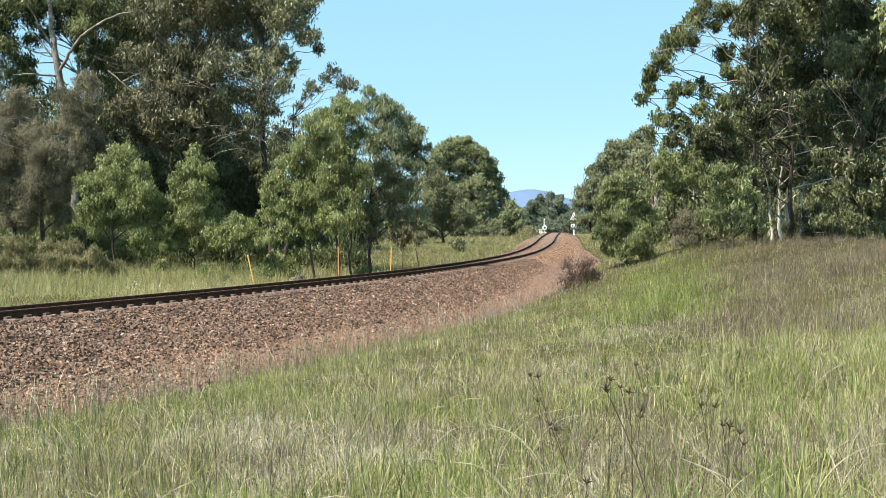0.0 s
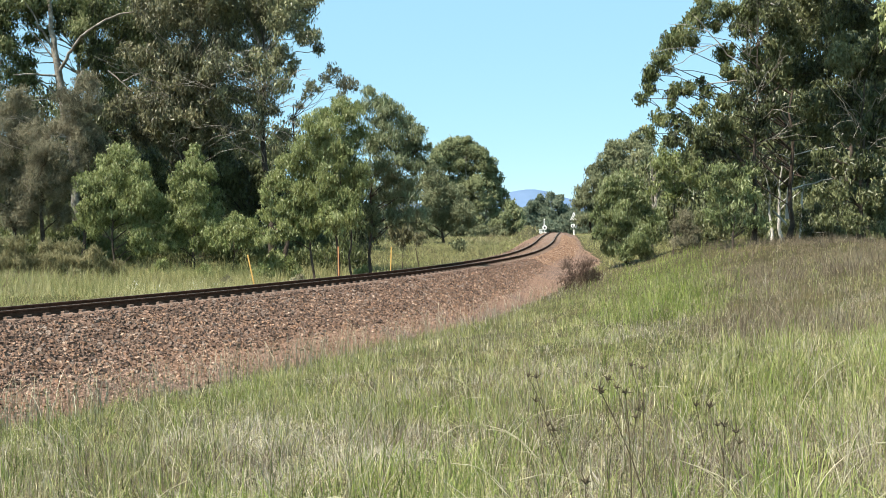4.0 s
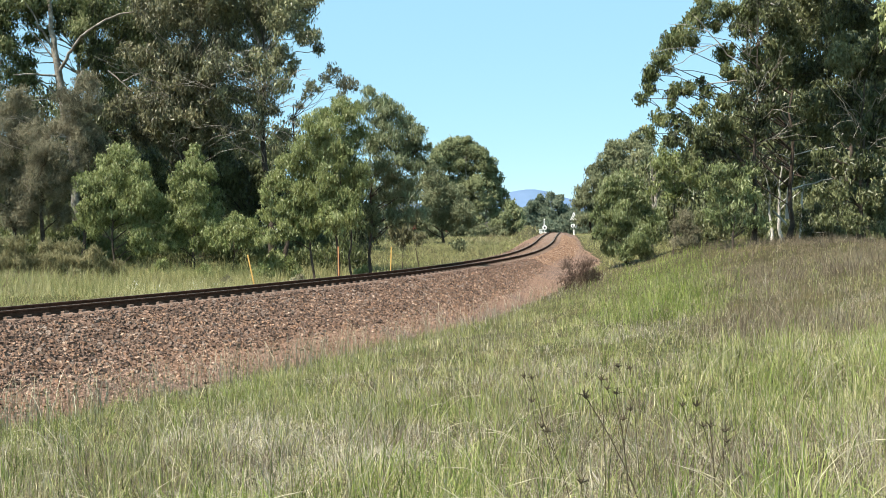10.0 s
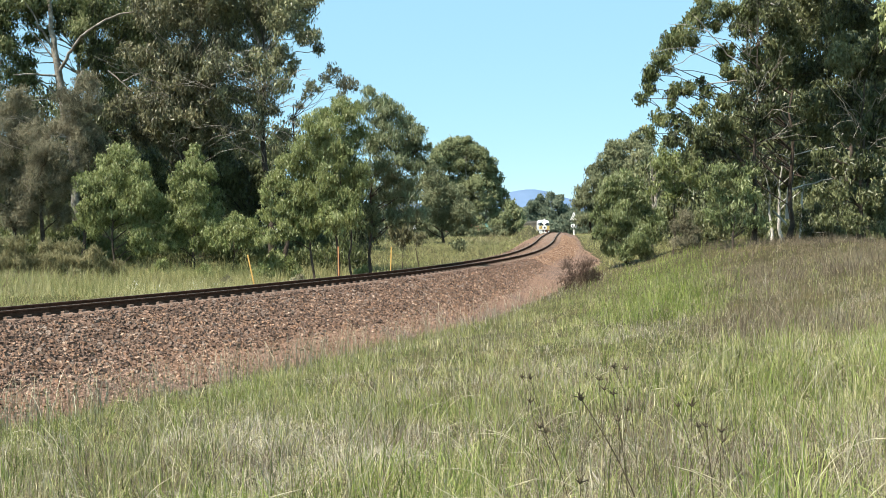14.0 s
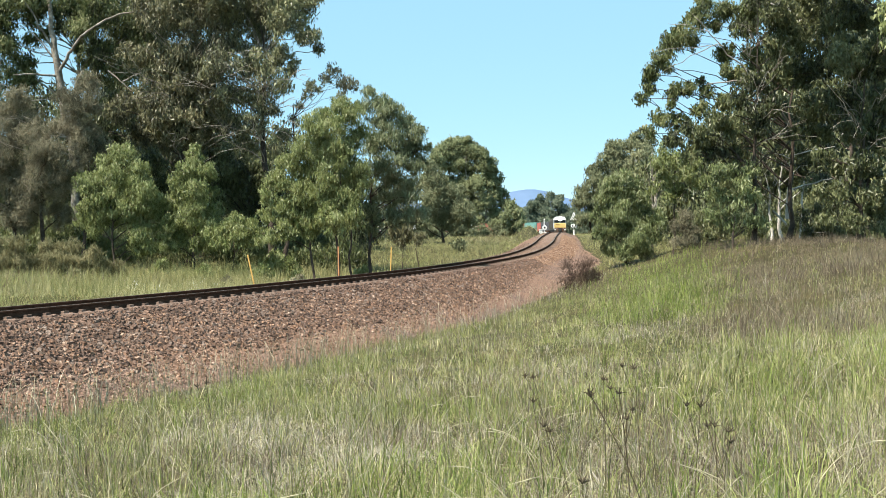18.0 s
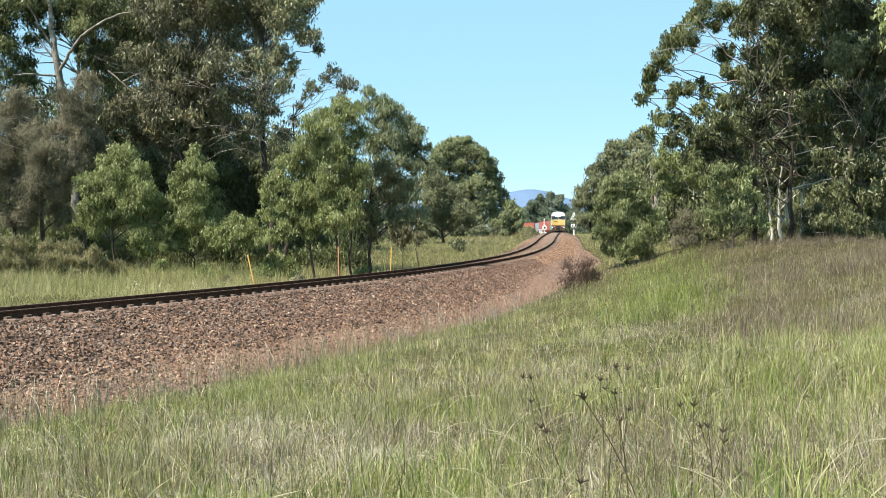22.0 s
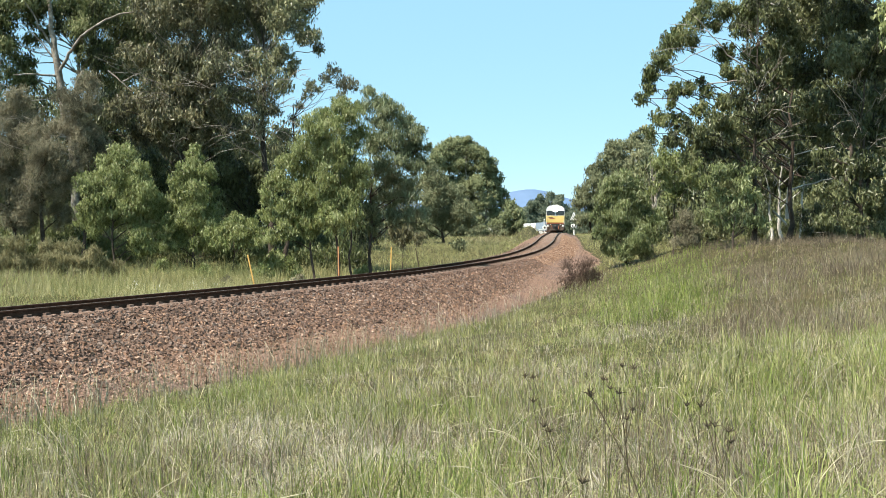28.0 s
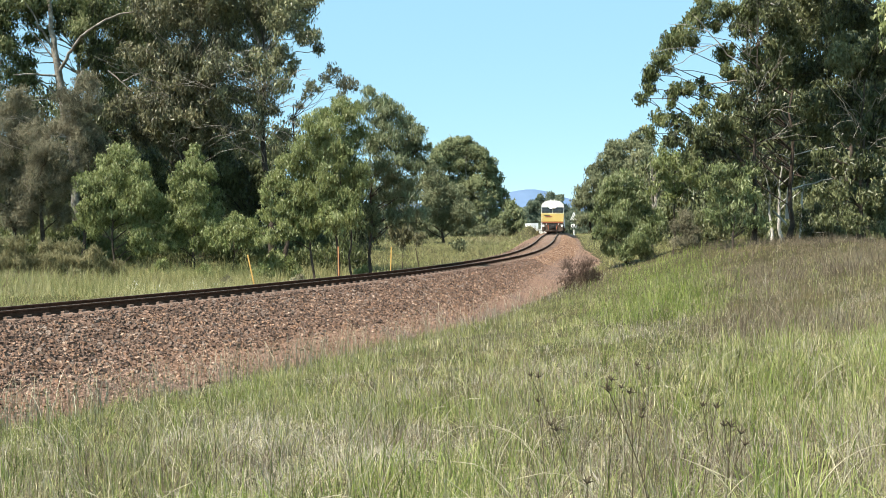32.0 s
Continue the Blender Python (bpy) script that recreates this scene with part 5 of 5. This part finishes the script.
# ---- crossing equipment ----
def crossing_sign(x, y):
    z = float(land_z(x, y))
    ob = tagged(new("crossing_signal"), "white railway crossing signal with a triangular board", "signal")
    ob.matrix_basis = pose(x, y, z)
    part("post", rod((0, 0, 0), (0, 0, 4.5), 0.06), M["white"], ob)
    part("base", box(-0.16, 0.16, -0.16, 0.16, -0.1, 0.25, 0.03), M["white"], ob)
    part("board", prism([(-0.75, 3.0), (-0.06, 3.0), (-0.06, 4.6), (-0.14, 4.5)], -0.09, -0.06), M["white"], ob, "white half of a triangular board")
    part("board", prism([(0.06, 3.0), (0.75, 3.0), (0.14, 4.5), (0.06, 4.6)], -0.09, -0.06), M["white"], ob, "white half of a triangular board")
    part("crossbar", box(-0.9, 0.9, -0.12, 0.0, 2.72, 2.92, 0.03), M["black"], ob, "black lamp bar")
    for s in (-0.28, 0.28):
        lamp = part("lamp_hood", rod((s, -0.05, 1.85), (s, -0.3, 1.85), 0.34, 0.3, 18), M["white"], ob, "round white lamp hood")
        part("lens", rod((s, -0.305, 1.85), (s, -0.32, 1.85), 0.16, 0.16, 14), M["black"], lamp)
    part("cabinet", box(-0.14, 0.14, -0.12, 0.12, 0.25, 1.1, 0.03), M["white"], ob)
    return ob


def boom(x, y):
    z = float(land_z(x, y))
    ob = tagged(new("crossing_signal"), "slim white crossing signal with a round target", "signal")
    ob.matrix_basis = pose(x, y, z)
    part("post", rod((0, 0, 0), (0, 0, 3.3), 0.09), M["white"], ob)
    part("target", rod((0.1, -0.1, 1.7), (0.1, -0.16, 1.7), 0.5, 0.5, 20), M["white"], ob, "round white target")
    part("lens", rod((0.1, -0.17, 1.7), (0.1, -0.2, 1.7), 0.2, 0.2, 14), M["black"], ob)
    part("finial", rod((0, 0, 3.3), (0, 0, 3.6), 0.14, 0.02), M["white"], ob)
    part("bracket", box(-0.45, 0.5, -0.06, 0.04, 0.6, 0.8, 0.02), M["white"], ob)
    return ob


crossing_sign(26.2, 215)
boom(21.2, 225)
cabinet = tagged(new("relay_box"), "small white relay cabinet beside the crossing", "cabinet")
cabinet.matrix_basis = pose(20.2, 222, float(land_z(20.2, 222)))
part("body", box(-0.35, 0.35, -0.3, 0.3, -0.1, 1.4, 0.04), M["white"], cabinet)
part("roof", box(-0.42, 0.42, -0.37, 0.37, 1.4, 1.5, 0.02), M["white"], cabinet)


def stake(x, y, tall, lean, mat, label):
    z = float(land_z(x, y))
    bm = box(-0.028, 0.028, -0.028, 0.028, -0.3, tall, 0.006)
    ob = part("stake", bm, mat)
    ob.matrix_basis = pose(x, y, z, 0, lean, 0)
    tagged(ob, label, "stake")


stake(-7.98, 46, 1.9, -12, M["stake"], "leaning yellow marker stake in the grass")
stake(-4.75, 49, 1.9, -1, M["stake_red"], "orange marker stake beside the saplings")
stake(-2.55, 52, 1.4, 2, M["stake"], "yellow marker stake beyond the rails")
stake(-1.15, 54, 1.3, -10, M["weed"], "dark leaning stake beyond the rails")


def sedge(x, y, top, across, heads, seed):
    """A tall dark stem, bent over, with a spiky seed head and smaller ones beside it."""
    r = np.random.default_rng(seed)
    z = float(land_z(x, y))
    ob = tagged(new("sedge"), "tall dark sedge stem with a spiky seed head", "weed", "seeding sedges in the grass")
    ob.matrix_basis = pose(x, y, z)
    t = np.linspace(0, 1, 9)
    top += 0.17
    path = np.stack([across * t ** 1.7, 0.04 * t, top * t], -1)
    sheet("stem", *tube(path, np.linspace(0.0052 if heads > 2 else 0.003, 0.0026 if heads > 2 else 0.0018, 9), 5), M["weed"], ob, smooth=True)
    for k in range(heads):
        c = path[-1] if k == 0 else path[6 + k % 2] + np.array([(-1) ** k * (0.05 + 0.05 * r.random()), 0.0, 0.10 + 0.05 * r.random()])
        if k:
            sheet("stalk", *tube(np.linspace(path[5 + k % 2], c, 4), [0.002] * 4, 4), M["weed"], ob)
        bm = bmesh.new()
        bmesh.ops.create_icosphere(bm, subdivisions=2, radius=0.009)
        bm.verts.ensure_lookup_table()
        taken = set()
        for i in r.permutation(len(bm.verts)):
            v = bm.verts[i]
            if v.co.z > -0.004 and i not in taken and len(taken) < 34:
                taken.update([i] + [e.other_vert(v).index for e in v.link_edges])
                v.co *= (6.0 if k == 0 else 4.2) * (0.6 + 0.6 * r.random())
                v.co.z += 0.01
        bmesh.ops.translate(bm, verts=bm.verts, vec=Vector(c))
        part("seed_head", bm, M["weed"], ob)
    return ob


def straw_stalk(x, y, tall, arch, turn, seed):
    """A single pale culm that arches over, with a thin seed head at its tip."""
    r = np.random.default_rng(seed)
    ob = tagged(new("straw_stalk"), "single pale straw stalk arching over the grass", "grass", "single straws in the grass")
    ob.matrix_basis = pose(x, y, float(land_z(x, y)) - 0.02, 0, 0, turn)
    t = np.linspace(0, 1, 13)
    bend = arch * t ** 1.5
    step = tall / 12
    out, up = np.concatenate([[0], np.cumsum(np.sin(bend[:-1]) * step)]), np.concatenate([[0], np.cumsum(np.cos(bend[:-1]) * step)])
    path = np.stack([out, np.cumsum(r.normal(size=13) * 0.004), up], -1)
    sheet("stem", *tube(path, np.linspace(0.0042, 0.0015, 13), 5), M["straw"], ob, smooth=True)
    tip, way = path[-1], path[-1] - path[-2]
    sheet("seed_head", *tube(np.stack([tip - way * 1.5, tip - way * 0.5, tip + way * 0.3, tip + way * 1.2]), [0.0015, 0.0032, 0.0025, 0.0006], 5), M["straw"], ob, "thin dry seed head", smooth=True)
    sheet("blade", *tube(path[:6] + np.linspace(0, 1, 6)[:, None] ** 1.6 * np.array([-0.12, 0.04, -0.05]), np.linspace(0.0035, 0.001, 6), 3), M["straw"], ob, "dry leaf blade")
    return ob


SEDGES = []
_r = np.random.default_rng(321)
for k in range(46):
    y = 5.2 + 9.0 * _r.random() ** 1.5
    x = (0.02 + 0.38 * _r.random() if k % 3 else -0.38 + 0.4 * _r.random()) * y
    if beside(x, y)[0] > 6.2:
        SEDGES.append((straw_stalk(x, y, 0.55 + 0.45 * _r.random(), 0.9 + 1.2 * _r.random(), (180 if _r.random() < 0.55 else 0) + 50 * (_r.random() - 0.5), 400 + k), 0.35 + 0.5 * _r.random()))
for k, (x, y, top, across, heads, sway) in enumerate([
        (1.19, 6.0, 0.84, -0.39, 3, 1.0), (1.4, 6.0, 0.76, 0.03, 2, 1.0), (1.55, 6.0, 0.63, -0.04, 3, 1.2), (1.37, 7.4, 0.88, -0.07, 2, 1.0), (1.23, 7.0, 0.74, -0.09, 3, 0.8), (0.8, 6.2, 0.65, -0.19, 2, 0.5), (0.75, 5.6, 0.48, -0.02, 1, 0.4), (0.83, 7.8, 0.84, -0.18, 2, 0.4), (0.69, 7.2, 0.72, -0.09, 1, 0.4), (1.59, 6.1, 0.58, 0.03, 1, 1.0), (1.16, 7.6, 0.81, -0.03, 1, 0.6), (-1.95, 9.2, 0.95, -0.10, 2, 0.25)]):
    SEDGES.append((sedge(x, y, top, across, heads, 200 + k), sway))
# how far the wind bends the stems, in degrees, by time
WIND = [(0, 6.5), (1, 6.8), (2, 6.2), (3, 6.0), (3.5, 4.5), (5.5, 6.0), (6, 5.0), (7, 5.0), (7.5, 2.9), (8, -1.0), (8.5, -3.2), (9, -1.0), (10, 0), (13, 0), (14, -1.6), (14.5, -1.9), (17, 0.3), (19, 2.0), (21, 0.6), (23, -1.6), (25, 0), (28, 1.5), (30, 4.0), (32, 7.0)]


# ---- train ----
def locomotive():
    """Front faces -y; origin on the rail head at mid length, 22 m long."""
    ob = tagged(new("locomotive"), "diesel locomotive with a yellow nose and pale roof", "locomotive")
    L = 11.0
    part("underframe", box(-1.42, 1.42, -L + 0.5, L - 0.3, 0.95, 1.3, 0.05), M["black"], ob)
    part("hood", prism([(-1.35, 1.3), (1.35, 1.3), (1.35, 3.5), (1.05, 4.05), (-1.05, 4.05), (-1.35, 3.5)], -L + 3.4, L - 0.4), M["hood"], ob, "dusty dark brown engine hood")
    cab = part("cab", prism([(-1.5, 1.3), (1.5, 1.3), (1.5, 3.4), (1.4, 3.82), (1.05, 4.16), (0.5, 4.3), (-0.5, 4.3), (-1.05, 4.16), (-1.4, 3.82), (-1.5, 3.4)], -L + 0.75, -L + 3.4), M["silver"], ob, "rounded pale driver's cab")
    for s in (-1, 1):
        part("windscreen", box(min(s * 0.06, s * 1.40), max(s * 0.06, s * 1.40), -L + 0.70, -L + 0.755, 2.7, 3.4, 0.02), M["glass"], cab, "dark windscreen")
    part("cab_roof", prism([(-1.5, 3.44), (1.5, 3.44), (1.43, 3.84), (1.07, 4.2), (0.5, 4.34), (-0.5, 4.34), (-1.07, 4.2), (-1.43, 3.84)], -L + 0.66, -L + 3.3), M["white"], ob, "white rounded cab roof")
    for s in (-1, 1):
        part("side_window", box(min(s * 1.49, s * 1.52), max(s * 1.49, s * 1.52), -L + 1.0, -L + 2.2, 2.75, 3.38, 0.01), M["glass"], cab, "dark side window")
        part("horn", rod((s * 0.25, -L + 1.0, 4.42), (s * 0.25, -L + 0.7, 4.42), 0.05, 0.09, 12), M["silver"], ob)
        part("marker_lamp", box(min(s * 1.08, s * 1.36), max(s * 1.08, s * 1.36), -L + 0.16, -L + 0.2, 0.85, 1.15, 0.01), M["white"], ob, "pale square lamp box")
    part("headstock", box(-1.46, 1.46, -L + 0.26, -L + 0.5, 1.34, 1.5, 0.02), M["red_brown"], ob, "rust-brown headstock beam")
    part("lettering", box(-1.1, -0.35, -L + 0.27, -L + 0.3, 2.34, 2.42), M["hood"], ob, "plain dark lettering bar")
    part("nose", box(-1.5, 1.5, -L + 0.3, -L + 0.75, 1.5, 2.6, 0.06), M["yellow"], ob, "flat yellow nose panel")
    part("stripe", box(-0.95, -0.1, -L + 0.28, -L + 0.31, 2.12, 2.28), M["red_brown"], ob, "reddish marking")
    part("pilot", prism([(-1.35, 0.25), (1.35, 0.25), (1.46, 1.5), (-1.46, 1.5)], -L + 0.35, -L + 0.6), M["frame"], ob, "brown dirty pilot")
    for s in (-1, 1):
        step = part("step_well", box(min(s * 1.15, s * 1.4), max(s * 1.15, s * 1.4), -L + 0.2, -L + 0.36, 0.35, 1.25, 0.03), M["frame"], ob, "dirty brown steps")
        part("ditch_light", rod((s * 0.8, -L + 0.36, 1.2), (s * 0.8, -L + 0.24, 1.2), 0.075, 0.075, 14), M["white"], ob, "pale ditch lamp")
        part("headlight", rod((s * 0.2, -L + 0.66, 3.5), (s * 0.2, -L + 0.5, 3.5), 0.17, 0.17, 16), M["lamp"], ob, "lit headlight")
        part("handrail", rod((s * 1.38, -L + 0.22, 1.3), (s * 1.38, -L + 0.22, 2.5), 0.02), M["white"], ob)
    part("headlight_box", box(-0.46, 0.46, -L + 0.54, -L + 0.695, 3.26, 3.74, 0.03), M["hood"], ob, "dark headlight housing")
    for s in (-0.62, 0.62):
        part("hose", rod((s, -L + 0.3, 1.1), (s * 0.8, -L + 0.2, 0.5), 0.05, 0.05, 8), M["red_brown"], ob, "rust-red brake hose")
    part("drawgear_plate", box(-0.5, 0.5, -L + 0.3, -L + 0.36, 0.5, 1.35, 0.02), M["black"], ob)
    part("coupler", box(-0.2, 0.2, -L - 0.1, -L + 0.5, 0.7, 1.05, 0.05), M["black"], ob)
    for c in (-6.6, 6.6):
        bogie = part("bogie", box(-1.2, 1.2, c - 2.4, c + 2.4, 0.45, 0.95, 0.08), M["black"], ob)
        for w in (-1.85, 0, 1.85):
            for s in (-1, 1):
                part("wheel", rod((s * 0.69, c + w, 0.5), (s * 0.82, c + w, 0.5), 0.5, 0.5, 20), M["rust"], bogie)
    part("fuel_tank", box(-1.25, 1.25, -2.8, 2.8, 0.35, 0.95, 0.15), M["black"], ob)
    for c in (-1.0, 2.5, 6.0):
        part("roof_fan", rod((0, c, 4.05), (0, c, 4.22), 0.7, 0.65, 18), M["black"], ob)
    return ob


def wagon():
    ob = tagged(new("container_wagon"), "flat rusty container wagon on two bogies", "wagon", "wagons of the train")
    part("deck", box(-1.3, 1.3, -9.6, 9.6, 0.85, 1.08, 0.03), M["rust"], ob)
    for s in (-1, 1):
        part("side_sill", box(min(s * 1.2, s * 1.32), max(s * 1.2, s * 1.32), -9.7, 9.7, 0.65, 1.12, 0.02), M["rust"], ob)
    for c in (-7.3, 7.3):
        bogie = part("bogie", box(-1.1, 1.1, c - 1.3, c + 1.3, 0.4, 0.8, 0.06), M["black"], ob)
        for w in (-0.9, 0.9):
            for s in (-1, 1):
                part("wheel", rod((s * 0.69, c + w, 0.46), (s * 0.82, c + w, 0.46), 0.46, 0.46, 18), M["rust"], bogie)
    for s in (-1, 1):
        part("coupler", box(-0.15, 0.15, min(s * 9.6, s * 10.1), max(s * 9.6, s * 10.1), 0.75, 1.0, 0.03), M["black"], ob)
    return ob


def container(length, tall, mat, label):
    """Corrugated steel box; origin under its middle on the rail head."""
    ob = tagged(new("shipping_container"), label, "container", "containers on the train")
    h, z0 = length / 2, 1.125
    count, side = int(length / 0.28), []
    for k in range(count):
        y = -h + 0.16 + (length - 0.32) * k / count
        w = (length - 0.32) / count
        side += [(1.17, y), (1.17, y + w * 0.35), (1.205, y + w * 0.5), (1.205, y + w * 0.85)]
    outline = side + [(-x, y) for x, y in side[::-1]]
    body = prism(outline, -z0 - tall + 0.02, -z0)
    bmesh.ops.rotate(body, verts=body.verts, matrix=Matrix(((1, 0, 0), (0, 0, 1), (0, -1, 0))))
    part("body", body, mat, ob)
    for s in (-1, 1):
        for e in (-1, 1):
            part("corner_post", box(min(s * 1.08, s * 1.22), max(s * 1.08, s * 1.22), min(e * (h - 0.16), e * h), max(e * (h - 0.16), e * h), z0, z0 + tall, 0.01), mat, ob)
        part("end_door", box(-1.06, 1.06, min(s * (h - 0.1), s * (h - 0.03)), max(s * (h - 0.1), s * (h - 0.03)), z0 + 0.1, z0 + tall - 0.1), mat, ob)
    return ob


# distance of the train's front along the line, by time
FRONT_T = [0, 6, 12.5, 13.3, 14.3, 16.5, 17.5, 19, 21, 22, 24, 25, 27.5, 29, 30, 31, 32]
FRONT_S = [436, 371, 301, 291.5, 281, 261, 252, 237, 218, 208.5, 190, 180.5, 157, 142.5, 134, 126.5, 119]


def train_rows(middle, reach):
    """Rows for a vehicle whose middle is that far behind the front, standing on two bogies reach apart."""
    made = []
    for k in range(33):
        t = k * 1.0
        s = float(np.interp(t, FRONT_T, FRONT_S)) + middle
        ax, ay, az, _ = on_line(s - reach)
        cx, cy, cz, _ = on_line(s + reach)
        turn = math.degrees(math.atan2(cx - ax, cy - ay))
        tilt = math.degrees(math.atan2(cz - az, 2 * reach))
        made.append((t, pose((ax + cx) / 2, (ay + cy) / 2, (az + cz) / 2 + 0.196, tilt, 0, -turn)))
    return made


TRAIN = []
lead = locomotive()
TRAIN.append((lead, 11.0, 6.6))
first_wagon = wagon()
LONG, SHORT = (6.6, 12.2), (16.2, 6.06)
LOADS = [
    (22.4, [(*LONG, 2.4, "box_dark", "long dark grey steel shipping container"), (*SHORT, 2.4, "box_red", "short red steel shipping container")]),
    (42.8, [(*LONG, 2.6, "box_teal", "long teal steel shipping container"), (*SHORT, 2.5, "box_red", "short red steel shipping container")]),
    (63.2, [(*LONG, 2.6, "box_red", "long bright red steel shipping container"), (*SHORT, 2.4, "box_grey", "short blue-grey steel shipping container")]),
    (83.6, [(*LONG, 2.6, "box_red", "long bright red steel shipping container"), (*SHORT, 2.4, "box_white", "short white steel shipping container")]),
    (104.0, [(*LONG, 2.6, "box_white", "long white steel shipping container"), (*SHORT, 2.4, "box_grey", "short blue-grey steel shipping container")]),
    (124.4, [(*LONG, 2.4, "box_grey", "long blue-grey steel shipping container"), (*SHORT, 2.4, "box_white", "short white steel shipping container")]),
    (144.8, [(*LONG, 2.4, "box_white", "long white steel shipping container"), (*SHORT, 2.4, "box_white", "short white steel shipping container")]),
    (165.2, [(14.5, 6.06, 2.4, "box_white", "short white steel shipping container")]),
    (185.6, [(*SHORT, 2.4, "box_white", "short white steel shipping container")]),
]
for k, (start, boxes) in enumerate(LOADS):
    car = first_wagon if k == 0 else copy_thing(first_wagon, pose(0, 0, 0))
    TRAIN.append((car, start + 10.1, 7.3))
    for offset, length, tall, mat, label in boxes:
        load = container(length, tall, M[mat], label)
        # the load turns with its wagon: it is carried on the same two bogies
        TRAIN.append((load, (start + 10.1, offset - 10.1), 7.3))


def motions():
    for ob, middle, reach in TRAIN:
        if isinstance(middle, tuple):
            shift = pose(0, middle[1], 0)
            walk(ob, [(t, m @ shift) for t, m in train_rows(middle[0], reach)])
        else:
            walk(ob, train_rows(middle, reach))
    for ob, sway in SEDGES:
        foot = ob.matrix_basis.copy()
        turned = foot.to_3x3().to_4x4()
        walk(ob, [(t, foot @ turned.inverted() @ pose(0, 0, 0, 0, a * sway, 0) @ turned) for t, a in WIND])


motions()
